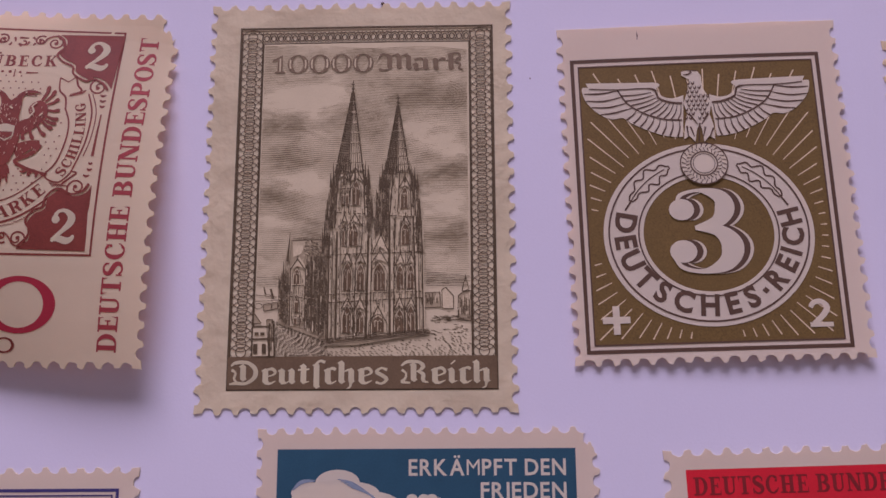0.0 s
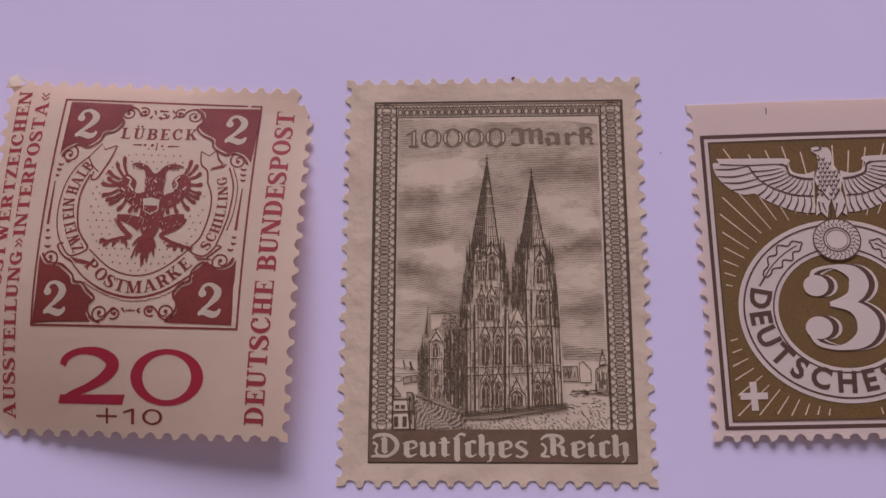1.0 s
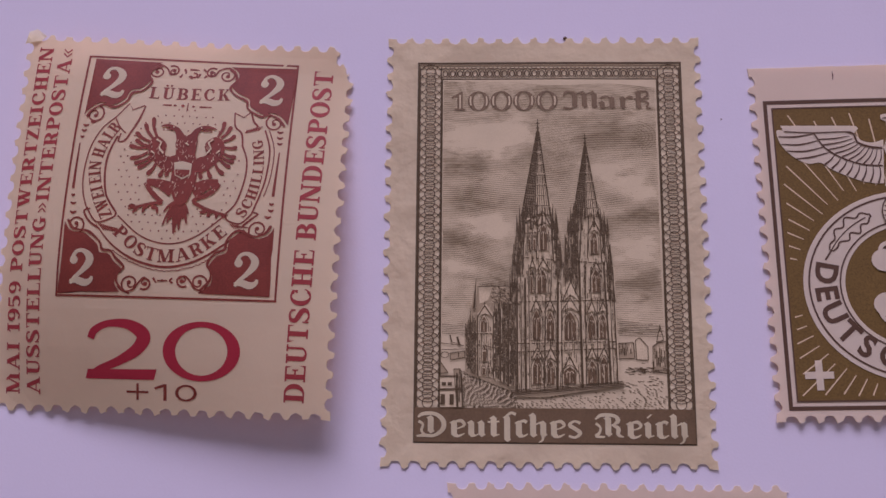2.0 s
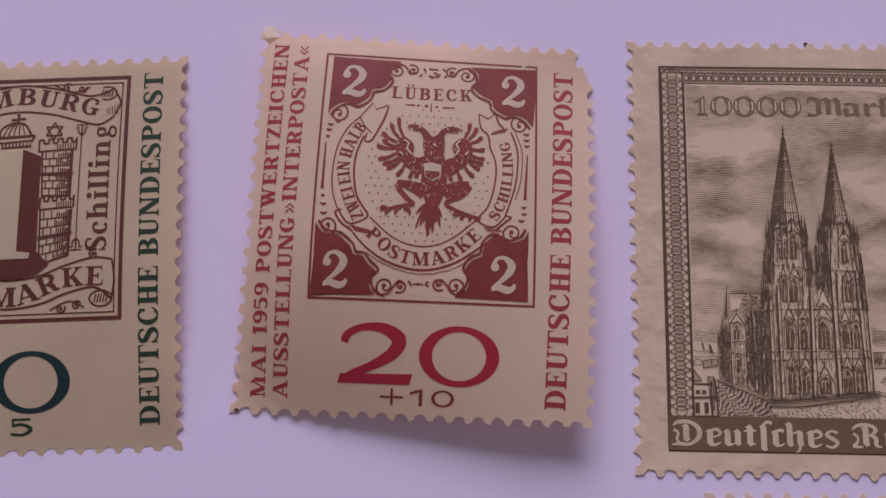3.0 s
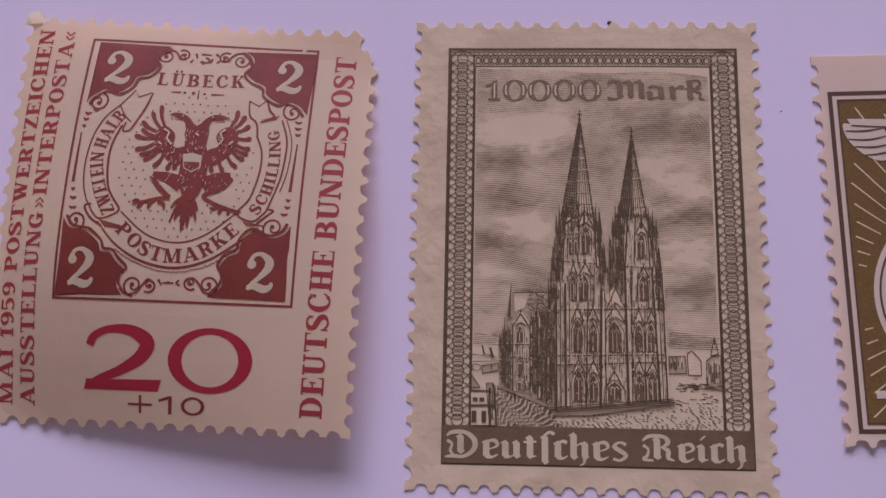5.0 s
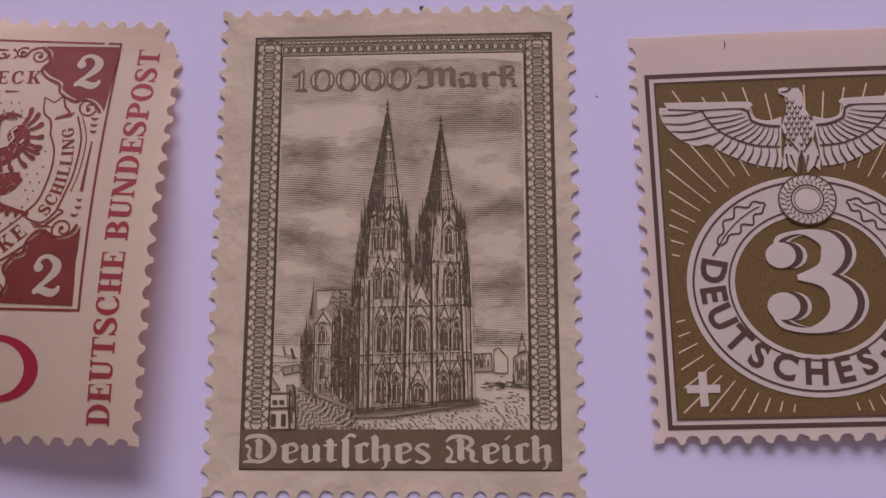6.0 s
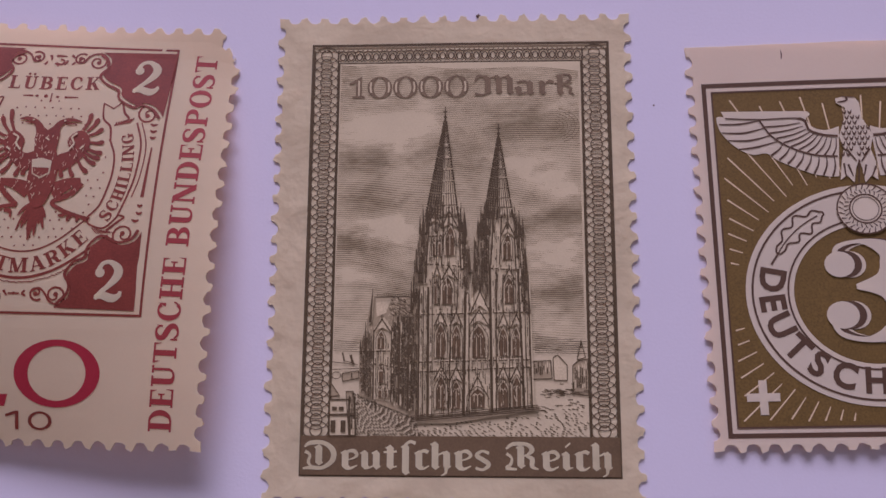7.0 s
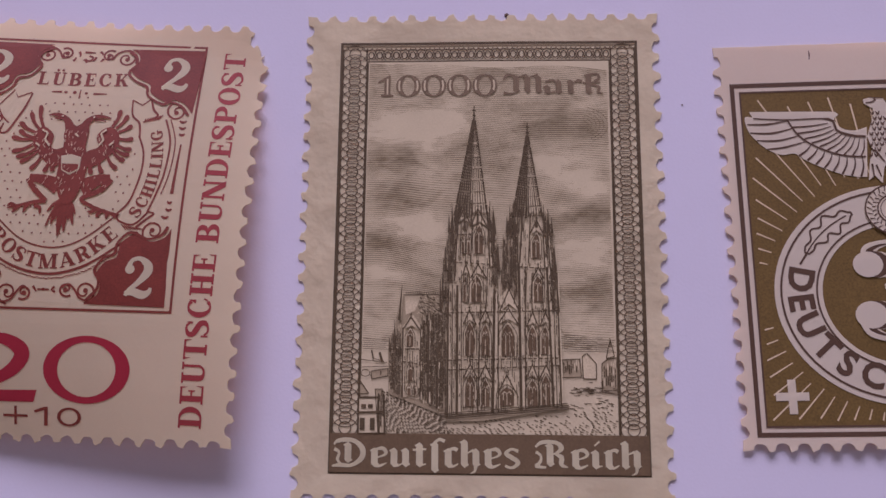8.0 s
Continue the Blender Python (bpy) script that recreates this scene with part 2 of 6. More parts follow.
def paper_sheet():
    """The sheet of white paper on which the stamps lie, very slightly uneven."""
    nx, ny, w, h = 60, 44, 0.42, 0.297
    vs = []
    for z in (0.0, -0.0003):
        for j in range(ny + 1):
            for i in range(nx + 1):
                x, y = -0.215 + w * i / nx, -0.14 + h * j / ny
                vs.append((x, y, z))
    fs, m = [], (nx + 1) * (ny + 1)
    for j in range(ny):
        for i in range(nx):
            a = j * (nx + 1) + i
            fs.append([a, a + 1, a + nx + 2, a + nx + 1])
            fs.append([m + a, m + a + nx + 1, m + a + nx + 2, m + a + 1])
    rim = [i for i in range(nx + 1)] + [j * (nx + 1) + nx for j in range(1, ny + 1)]
    rim += [ny * (nx + 1) + i for i in range(nx - 1, -1, -1)] + [j * (nx + 1) for j in range(ny - 1, 0, -1)]
    for a, b in zip(rim, rim[1:] + rim[:1]):
        fs.append([a, m + a, m + b, b])
    tagged(mesh_object("paper_sheet", vs, fs, M_SHEET), "plain white sheet of paper under the stamps", "paper sheet", kind="structure")


paper_sheet()
rng = random.Random(7)


# ---- the stamps' papers: how each one curls ----
def lift_cathedral(x, y):
    return 0.13 + 0.04 * math.sin(x * 0.42 + y * 0.11) * math.sin(y * 0.27 + 0.6)


def lift_luebeck(x, y):
    u, v = (x + 4.7) / 25.3, (y + 8.6) / 29.7
    arch = 3.0 * (1 - ((v - 0.42 + 0.12 * u) / (0.63 + 0.12 * u)) ** 2)
    side = 1 - 0.55 * (1 - min(1, u / 0.30)) ** 2
    dip = max(0.0, 1 - v / 0.45)
    low = 1 - 0.6 * (1 - min(1, u / 0.8)) * dip * dip
    z = 1.06 * arch * side * low + 1.9 * (0.5 - u) * v * v - 0.85 * max(0.0, 1.0 - u) * max(0.0, (0.40 - v) / 0.40) ** 2 - 0.5 * u * abs(u)
    return max(0.12, 0.5 * (z + math.sqrt(z * z + 0.3)))


def lift_hamburg(x, y):
    v = (y + 9.6) / 30.5
    return 0.32 + 0.22 * (1 - v) + 0.75 * math.sin(math.pi * min(1, max(0, v))) - 0.52 * max(0, (0.5 - v) / 0.5) ** 2


def lift_reich(x, y):
    u, v = (x + 0.95) / 22.7, (y + 0.85) / 27.65
    return 0.12 + 0.55 * (1 - v) * (0.35 + 0.65 * u) + 0.30 * math.sin(math.pi * min(1, max(0, u))) * 0.5


def lift_flat(x, y):
    return 0.12


def clipped(cx, cy, slope):
    """A blunted top right corner."""
    def f(x, y):
        d = (x - cx) * slope + (y - cy)
        return (x - max(0, d) * 0.5, y - max(0, d) * 0.5)
    return f


def worn_outline(x, y):
    """The blunted corner, and the lower left side drawn out a little."""
    x, y = clipped(21.0, 18.4, 2.0)(x, y)
    return (x - 0.48 * max(0.0, (4.0 - y) / 12.4) * max(0.0, (3.0 - x) / 8.2), y)


cathedral = stamp("sepia ten thousand mark stamp showing a twin-spired cathedral", 0, 0, 0.1,
                  perforated(-2.45, -1.75, 22.5, 31.95, 1.41, rng), lift_cathedral, M_OLD)
luebeck = stamp("red twenty pfennig stamp with a heraldic eagle, curling off the paper", -26.69, 10.5, -1.3,
                perforated(-5.2, -8.45, 21.0, 21.2, 1.43, rng, corner=worn_outline), lift_luebeck, M_CREAM)
hamburg = stamp("green and brown ten pfennig stamp with a large numeral and castle", -57.98, 7.9, 3.2,
                perforated(-5.2, -9.8, 21.65, 20.95, 1.43, rng), lift_hamburg, M_BUFF)
reich = stamp("olive brown stamp with numeral three in a pale ring", 27.78, 2.62, 1.35,
              perforated(-0.95, -0.85, 21.75, 26.75, 1.40, rng, sides="blr"), lift_reich, M_PALE)
peace = stamp("dark blue stamp with white dove shape and blunt torn corner", 4.18, -4.4, 0.2,
              perforated(-1.6, -32.0, 24.2, 1.55, 1.40, rng, corner=clipped(24.2, -0.6, 2.0)), lift_flat, M_PALE)
scarlet = stamp("bright red stamp with dark lettering and cream perforated edge", 34.84, -5.95, 1.6,
                perforated(-1.6, -25.0, 30.0, 1.45, 1.43, rng), lift_flat, M_PALE)
indigo = stamp("cream stamp with a double indigo frame line", -7.79, -7.25, 0.3,
               perforated(-24.0, -30.0, 1.5, 1.55, 1.40, rng), lift_flat, M_PALE)
edge_stamp = stamp("greenish stamp whose perforated edge only is seen", 53.2, 6.0, 0.0,
                   perforated(-0.6, -3.0, 24.0, 22.0, 1.43, rng), lift_flat, M_CREAM)


# ---- lettering ----
GLYPHS = {}


def glyph(ch, bold):
    """A letter of the built-in font as a flat mesh, with a cap height of one."""
    key = (ch, bold)
    if key not in GLYPHS:
        cu = bpy.data.curves.new("letter", "FONT")
        cu.body, cu.resolution_u, cu.offset = ch, 3, bold
        ob = bpy.data.objects.new("letter", cu)
        me = bpy.data.meshes.new_from_object(ob)
        v = [(p.co.x, p.co.y) for p in me.vertices]
        f = [list(p.vertices) for p in me.polygons]
        bpy.data.objects.remove(ob)
        bpy.data.curves.remove(cu)
        bpy.data.meshes.remove(me)
        GLYPHS[key] = (v, f)
    return GLYPHS[key]


def serif_glyph(ch):
    """A letter of a high-contrast slab-serifed face as a list of flat pieces, with a cap height of one."""
    if ("serif", ch) in GLYPHS:
        return GLYPHS["serif", ch]
    a, T, t, s = Art(), 0.23, 0.085, 0.105

    def box(x0, y0, x1, y1):
        a.add([(x0, y0), (x1, y0), (x1, y1), (x0, y1)], [[0, 1, 2, 3]])

    def stem(x, y0=0.0, y1=1.0, w=T, low=True, high=True):
        box(x, y0, x + w, y1)
        if low:
            box(x - s, y0, x + w + s, y0 + t)
        if high:
            box(x - s, y1 - t, x + w + s, y1)

    def bowl(cx, cy, rx, ry, a0, a1, n=18, heavy=T):
        """A stroke along an ellipse, thick at its sides and thin above and below."""
        pts, ws = [], []
        for i in range(n + 1):
            q = radians(a0 + (a1 - a0) * i / n)
            pts.append((cx + rx * math.cos(q), cy + ry * math.sin(q)))
            ws.append(t + (heavy - t) * abs(math.cos(q)) ** 1.5)
        a.ribbon(pts, ws)

    def slant(x0, y0, x1, y1, w):
        a.add([(x0 - w / 2, y0), (x0 + w / 2, y0), (x1 + w / 2, y1), (x1 - w / 2, y1)], [[0, 1, 2, 3]])

    def beak(x, y, up, w=0.10, h=0.26):
        e = h if up else -h
        a.add([(x, y), (x - w, y), (x, y + e)], [[0, 1, 2] if not up else [0, 2, 1]])

    if ch in "IiLlETDBPRKH1":
        x = 0.3 if ch == "T" else 0.12
        stem(x, 0, 0.68 if ch == "i" else 1.0, high=ch != "T")
    if ch == "i":
        a.disc(0.22, 0.92, 0.15, 0.13, 12)
    elif ch == "1":
        slant(-0.02, 0.74, 0.16, 0.97, 0.12)
    elif ch == "T":
        box(0, 1 - t, 0.83, 1), beak(0.09, 1, False, 0.09, 0.33), beak(0.83, 1, False, 0.09, 0.33)
    elif ch in "EL":
        box(0.3, 0, 0.76, t), beak(0.76, 0, True, 0.09, 0.34)
        if ch == "E":
            box(0.3, 1 - t, 0.72, 1), beak(0.72, 1, False, 0.09, 0.32), box(0.3, 0.47, 0.56, 0.55), box(0.52, 0.37, 0.58, 0.65)
    elif ch == "D":
        box(0.3, 0, 0.42, t), box(0.3, 1 - t, 0.42, 1), bowl(0.42, 0.5, 0.36, 0.457, -90, 90)
    elif ch == "B":
        for cy, ry, rx in ((0.742, 0.215, 0.27), (0.27, 0.228, 0.32)):
            bowl(0.42, cy, rx, ry, -90, 90, 12)
        box(0.3, 0, 0.42, t), box(0.3, 1 - t, 0.42, 1), box(0.3, 0.48, 0.42, 0.55)
    elif ch in "PR":
        bowl(0.42, 0.722, 0.30, 0.235, -90, 90, 12), box(0.3, 1 - t, 0.42, 1), box(0.3, 0.44, 0.44, 0.52)
        if ch == "R":
            a.curve([(0.46, 0.47, 0.16), (0.62, 0.34, 0.22), (0.68, 0.12, 0.2), (0.80, 0.03, 0.1), (0.88, 0.10, 0.05)], 0.2, 4)
    elif ch == "K":
        slant(0.36, 0.40, 0.76, 0.96, 0.10), slant(0.76, 0.05, 0.47, 0.55, 0.25), box(0.58, 0, 0.94, t), box(0.58, 1 - t, 0.9, 1)
    elif ch == "H":
        stem(0.62), box(0.3, 0.46, 0.66, 0.54)
    elif ch in "OCG":
        span = (0, 360) if ch == "O" else (48, 312)
        bowl(0.44, 0.5, 0.33, 0.47, *span, 28)
        if ch != "O":
            beak(0.74, 0.66, True, 0.16, 0.33)
            if ch == "G":
                stem(0.56, 0.04, 0.46, 0.21, False, True)
            else:
                a.curve([(0.64, 0.13, 0.08), (0.74, 0.2, 0.07), (0.79, 0.32, 0.05)], 0.07, 3)
    elif ch == "S":
        a.curve([(0.66, 0.76, 0.07), (0.56, 0.92, 0.09), (0.38, 0.965, 0.10), (0.17, 0.86, 0.19), (0.17, 0.66, 0.22), (0.38, 0.52, 0.25), (0.60, 0.38, 0.24), (0.64, 0.19, 0.21), (0.50, 0.05, 0.11), (0.28, 0.04, 0.09), (0.13, 0.18, 0.08)], 0.1, 4)
        beak(0.68, 0.70, True, 0.10, 0.28), box(0.05, 0.02, 0.12, 0.32)
    elif ch in "U\u00dc":
        stem(0.1, 0.26, 1, low=False), stem(0.66, 0.26, 1, 0.10, low=False)
        a.curve([(0.215, 0.30, 0.23), (0.24, 0.14, 0.21), (0.40, 0.05, 0.11), (0.58, 0.08, 0.09), (0.69, 0.2, 0.095), (0.71, 0.30, 0.10)], 0.1, 4)
        if ch != "U":
            a.disc(0.24, 1.17, 0.09, 0.09), a.disc(0.58, 1.17, 0.09, 0.09)
    elif ch == "N":
        stem(0.1, w=0.10), stem(0.74, w=0.10, low=False), slant(0.17, 1.0, 0.77, 0.0, 0.27)
    elif ch == "M":
        stem(0.1, w=0.09), stem(0.86), slant(0.2, 1.0, 0.53, 0.02, 0.25), slant(0.53, 0.02, 0.9, 1.0, 0.09)
    elif ch == "A":
        slant(0.1, 0.03, 0.44, 1.0, 0.09), slant(0.78, 0.03, 0.44, 1.0, 0.25), box(0.2, 0.27, 0.64, 0.34), box(-0.04, 0, 0.26, t), box(0.58, 0, 0.98, t)
    elif ch == "W":
        for x in (0.13, 0.53):
            slant(x, 1.0, x + 0.25, 0.0, 0.23), slant(x + 0.25, 0.0, x + 0.48, 1.0, 0.085)
            box(x - 0.2, 1 - t, x + 0.2, 1)
        box(0.88, 1 - t, 1.16, 1)
    elif ch == "Z":
        slant(0.17, 0.03, 0.62, 0.97, 0.24), box(0.05, 0, 0.74, t), box(0.08, 1 - t, 0.72, 1), beak(0.74, 0, True), beak(0.17, 1, False)
    elif ch == "9":
        bowl(0.33, 0.69, 0.24, 0.27, 0, 360, 22, 0.19), a.curve([(0.60, 0.72, 0.19), (0.57, 0.3, 0.19), (0.36, 0.05, 0.1), (0.14, 0.12, 0.13)], 0.1, 5)
    elif ch == "5":
        box(0.12, 0.85, 0.6, 1.0), box(0.10, 0.5, 0.17, 0.9)
        a.curve([(0.13, 0.53, 0.07), (0.34, 0.61, 0.1), (0.57, 0.46, 0.2), (0.57, 0.2, 0.2), (0.34, 0.04, 0.1), (0.11, 0.14, 0.13)], 0.1, 5)
    elif ch in "\u00bb\u00ab":
        for x in (0.05, 0.33):
            p = [(x, 0.12), (x + 0.24, 0.4), (x, 0.68)]
            a.ribbon([(0.6 - u, v) for u, v in p] if ch == "\u00ab" else p, 0.09)
    elif ch in "nh":
        stem(0.1, 0, 0.68 if ch == "n" else 1.0), stem(0.58, 0, 0.5, high=False)
        a.curve([(0.3, 0.5, 0.05), (0.48, 0.64, 0.1), (0.65, 0.6, 0.18), (0.695, 0.46, 0.23)], 0.1, 4)
    elif ch == "c":
        bowl(0.36, 0.34, 0.25, 0.31, 45, 315, 20), a.disc(0.55, 0.52, 0.1, 0.09)
    elif ch == "g":
        bowl(0.34, 0.46, 0.2, 0.19, 0, 360, 18, 0.18), bowl(0.34, -0.08, 0.27, 0.16, 0, 360, 18, 0.14)
        a.curve([(0.2, 0.26, 0.1), (0.17, 0.15, 0.12), (0.36, 0.1, 0.12)], 0.1, 3), slant(0.5, 0.58, 0.68, 0.68, 0.1)
    cuts, z = [], None
    for f in a.f:                               # one piece for each stroke
        if a.z[f[0]] != z:
            z = a.z[f[0]]
            cuts.append([])
        cuts[-1].append(f)
    out = []
    for faces in cuts:
        used = sorted({i for f in faces for i in f})
        back = {v: k for k, v in enumerate(used)}
        out.append(([a.v[i] for i in used], [[back[i] for i in f] for f in faces]))
    GLYPHS["serif", ch] = out
    return out


def write(art, words, at, height, length, bold=0.015, serif=0.0, lead=0.14, space=0.45, only=None):
    """Sets words along at(s), which gives place and angle for s from 0 to 1, over a length in millimetres."""
    cap = 1.0 if serif else max(p[1] for p in glyph("H", 0.0)[0])
    marks, run = [], 0.0
    for index, ch in enumerate(words):
        if ch == " ":
            run += space
            continue
        pieces = serif_glyph(ch) if serif else [glyph(ch, 0.0 if ch in "MW" else bold)]
        xs = [p[0] / cap for v, f in pieces for p in v]
        marks.append((index, run, min(xs), max(xs), pieces))
        run += max(xs) - min(xs) + lead
    run -= lead
    k = length / run
    for index, start, x0, x1, pieces in marks:
        if only is not None and index != only:
            continue
        w = (x1 - x0) * k
        px, py, ang = at((start * k + w / 2) / length)
        c, s = math.cos(ang), math.sin(ang)
        for v, f in pieces:
            local = [((p[0] / cap - x0) * k - w / 2, p[1] / cap * height) for p in v]
            art.add([(px + x * c - y * s, py + x * s + y * c) for x, y in local], f)
    return art


def lettered(name, words, at, height, length, mat, root, lift, layer=1, **style):
    """The words, each letter a small print of its own."""
    made = []
    for i, ch in enumerate(words):
        if ch != " ":
            art = write(Art(), words, at, height, length, only=i, **style)
            made.append(printed(name, art, mat, root, lift, layer))
    return made


def straight(x0, y0, x1, y1):
    a = math.atan2(y1 - y0, x1 - x0)
    return lambda s: (x0 + (x1 - x0) * s, y0 + (y1 - y0) * s, a)


def around(cx, cy, rx, ry, a0, a1, inward=False):
    """Along an ellipse from angle a0 to a1; the letters' heads point outwards, or inwards."""
    def at(s):
        a = radians(a0 + (a1 - a0) * s)
        dx, dy = -rx * math.sin(a) * (a1 - a0), ry * math.cos(a) * (a1 - a0)
        return (cx + rx * math.cos(a), cy + ry * math.sin(a), math.atan2(dy, dx))
    return at


def along(ctrl):
    pts = smooth(ctrl, 12)
    run = [0.0]
    for a, b in zip(pts, pts[1:]):
        run.append(run[-1] + math.hypot(b[0] - a[0], b[1] - a[1]))

    def at(s):
        d = min(max(s, 0), 0.9999) * run[-1]
        i = next(k for k in range(len(pts) - 1) if run[k + 1] >= d)
        u = (d - run[i]) / (run[i + 1] - run[i])
        a, b = pts[i], pts[i + 1]
        return (a[0] + (b[0] - a[0]) * u, a[1] + (b[1] - a[1]) * u, math.atan2(b[1] - a[1], b[0] - a[0]))
    return at


class Broken:
    """A broad-nibbed broken script, drawn stroke by stroke; x-height one."""

    def __init__(self, art, x, y, size, weight=0.27, wide=1.0):
        self.a, self.x, self.y, self.k, self.w, self.wide = art, x, y, size, weight, wide

    def p(self, x, y):
        return (self.x + x * self.k * self.wide, self.y + y * self.k)

    def stem(self, x, y0=0.0, y1=1.0):
        w = self.w
        self.a.poly([self.p(*q) for q in ((x, y0 + 0.14), (x + w * 0.55, y0 - 0.04), (x + w + 0.06, y0 + 0.14), (x + w, y0 + 0.2), (x + w, y1 - 0.12),
                                          (x + w * 0.5, y1 + 0.05), (x - 0.07, y1 - 0.12), (x, y1 - 0.2))], 9)

    def go(self, *pts):
        q = [(*self.p(*c[:2]), (c[2] if len(c) > 2 else 0.1) * self.k) for c in pts]
        self.a.curve(q, 0.1, 4)

    def draw(self, ch):
        s, g = self.stem, self.go
        if ch == "e":
            s(0), g((0.15, 0.93, 0.12), (0.45, 1.0, 0.22), (0.6, 0.78, 0.2), (0.48, 0.6, 0.12), (0.2, 0.48, 0.07)), g((0.12, 0.05, 0.16), (0.35, 0.03, 0.16), (0.62, 0.2, 0.06))
            return 0.72
        if ch == "u":
            s(0), s(0.46), g((0.1, 0.04, 0.14), (0.3, 0.05, 0.1), (0.5, 0.2, 0.06))
            return 0.9
        if ch == "t":
            s(0.05, 0, 1.3), g((-0.08, 0.93, 0.12), (0.45, 0.97, 0.12)), g((0.16, 0.04, 0.14), (0.45, 0.16, 0.06))
            return 0.55
        if ch == "f":
            s(0.05, -0.3, 1.35), g((0.15, 1.3, 0.16), (0.36, 1.52, 0.18), (0.58, 1.42, 0.2))
            return 0.52
        if ch == "c":
            s(0), g((0.12, 0.92, 0.12), (0.36, 1.02, 0.2), (0.5, 0.92, 0.22)), g((0.12, 0.04, 0.15), (0.34, 0.04, 0.13), (0.54, 0.2, 0.06))
            return 0.58
        if ch == "h":
            s(0, 0, 1.5), s(0.46, 0.02, 1.0), g((0.58, 0.1, 0.22), (0.55, -0.2, 0.14), (0.38, -0.34, 0.05)), g((0.24, 0.78, 0.07), (0.5, 0.95, 0.14))
            return 0.88
        if ch == "s":
            g((0.55, 0.9, 0.2), (0.28, 1.02, 0.14), (0.06, 0.78, 0.24), (0.3, 0.55, 0.26), (0.54, 0.28, 0.25), (0.3, 0.0, 0.16), (0.02, 0.1, 0.16))
            return 0.7
        if ch == "i":
            s(0), g((0.1, 1.25, 0.1), (0.3, 1.5, 0.1)), g((0.12, 0.04, 0.14), (0.4, 0.16, 0.06))
            return 0.46
        if ch == "a":
            s(0, 0, 0.62), s(0.45), g((0.04, 0.88, 0.18), (0.3, 1.0, 0.16), (0.5, 0.9, 0.1)), g((0.12, 0.03, 0.14), (0.46, 0.2, 0.07))
            return 0.88
        if ch == "r":
            s(0), g((0.24, 0.78, 0.08), (0.42, 0.98, 0.2), (0.58, 0.86, 0.22))
            return 0.66
        if ch == "k":
            s(0, 0, 1.45), g((0.15, 1.4, 0.14), (0.45, 1.45, 0.16), (0.55, 1.15, 0.2), (0.35, 0.92, 0.1)), g((-0.1, 0.8, 0.1), (0.6, 0.86, 0.1)), g((0.24, 0.7, 0.1), (0.55, 0.5, 0.2), (0.5, 0.12, 0.16), (0.68, 0.05, 0.06))
            return 0.8
        if ch == "D":
            g((-0.02, 1.2, 0.1), (0.2, 1.42, 0.24), (0.75, 1.42, 0.24), (1.12, 1.0, 0.32), (1.1, 0.45, 0.3), (0.7, 0.05, 0.2), (0.25, 0.06, 0.22), (-0.08, 0.0, 0.1))
            s(0.42, 0.2, 1.3), g((0.0, 0.95, 0.2), (0.2, 0.75, 0.16), (0.14, 0.35, 0.18), (0.3, 0.1, 0.1))
            return 1.42
        if ch == "R":
            s(0.42, 0.1, 1.35), g((-0.02, 1.15, 0.12), (0.25, 1.42, 0.22), (0.8, 1.4, 0.22), (1.0, 1.1, 0.3), (0.78, 0.82, 0.12), (0.5, 0.76, 0.08))
            g((0.75, 0.78, 0.12), (1.0, 0.6, 0.28), (1.0, 0.2, 0.24), (1.25, 0.05, 0.07)), g((0.0, 0.9, 0.18), (0.2, 0.65, 0.14), (0.15, 0.3, 0.18), (0.0, 0.1, 0.2), (0.4, 0.04, 0.12))
            return 1.36
        if ch == "M":
            s(0.3, 0.1, 1.3), s(0.75, 0.1, 1.3), s(1.2, 0.05, 1.3)
            g((-0.1, 1.0, 0.1), (0.05, 1.38, 0.2), (0.4, 1.3, 0.16)), g((0.5, 1.2, 0.07), (0.85, 1.42, 0.16)), g((0.95, 1.2, 0.07), (1.3, 1.42, 0.16)), g((-0.1, 0.1, 0.2), (0.2, 0.02, 0.16), (0.45, 0.15, 0.08))
            return 1.50
        return 0.5


def broken_words(name, words, x, y, size, length, weight, mat, root, lift, layer):
    """Sets words in the broken script, letter by letter, widened to fill the length."""
    widths = [0.42 if ch == " " else Broken(Art(), 0, 0, 1).draw(ch) for ch in words]
    gap = 0.06
    wide = length / size / (sum(widths) + gap * (len(words) - 1))
    pos = 0.0
    for ch, w in zip(words, widths):
        if ch != " ":
            art = Art()
            Broken(art, x + pos * size * wide, y, size, weight, wide).draw(ch)
            printed(name, art, mat, root, lift, layer)
        pos += w + gap


def figure_two(art, x, y, w, h, k=0.22):
    """A bold old-style two with a ball, in a box from (x, y)."""
    art.curve([(x + w * 0.12, y + h * 0.74, w * k * 0.8), (x + w * 0.24, y + h * 0.92, w * k * 0.6), (x + w * 0.52, y + h * 0.96, w * k * 0.7),
               (x + w * 0.80, y + h * 0.80, w * k * 1.3), (x + w * 0.78, y + h * 0.60, w * k * 1.3), (x + w * 0.50, y + h * 0.36, w * k * 0.8),
               (x + w * 0.22, y + h * 0.18, w * k * 0.6), (x + w * 0.08, y + h * 0.03, w * k * 0.5)], 0.1, 6)
    art.curve([(x + w * 0.06, y + h * 0.08, w * k * 0.6), (x + w * 0.32, y + h * 0.13, w * k * 1.15), (x + w * 0.68, y + h * 0.06, w * k * 1.25),
               (x + w * 0.90, y + h * 0.13, w * k * 0.8), (x + w * 0.96, y + h * 0.24, w * k * 0.4)], 0.1, 6)
    art.disc(x + w * 0.17, y + h * 0.69, w * 0.17, h * 0.12)
    return art


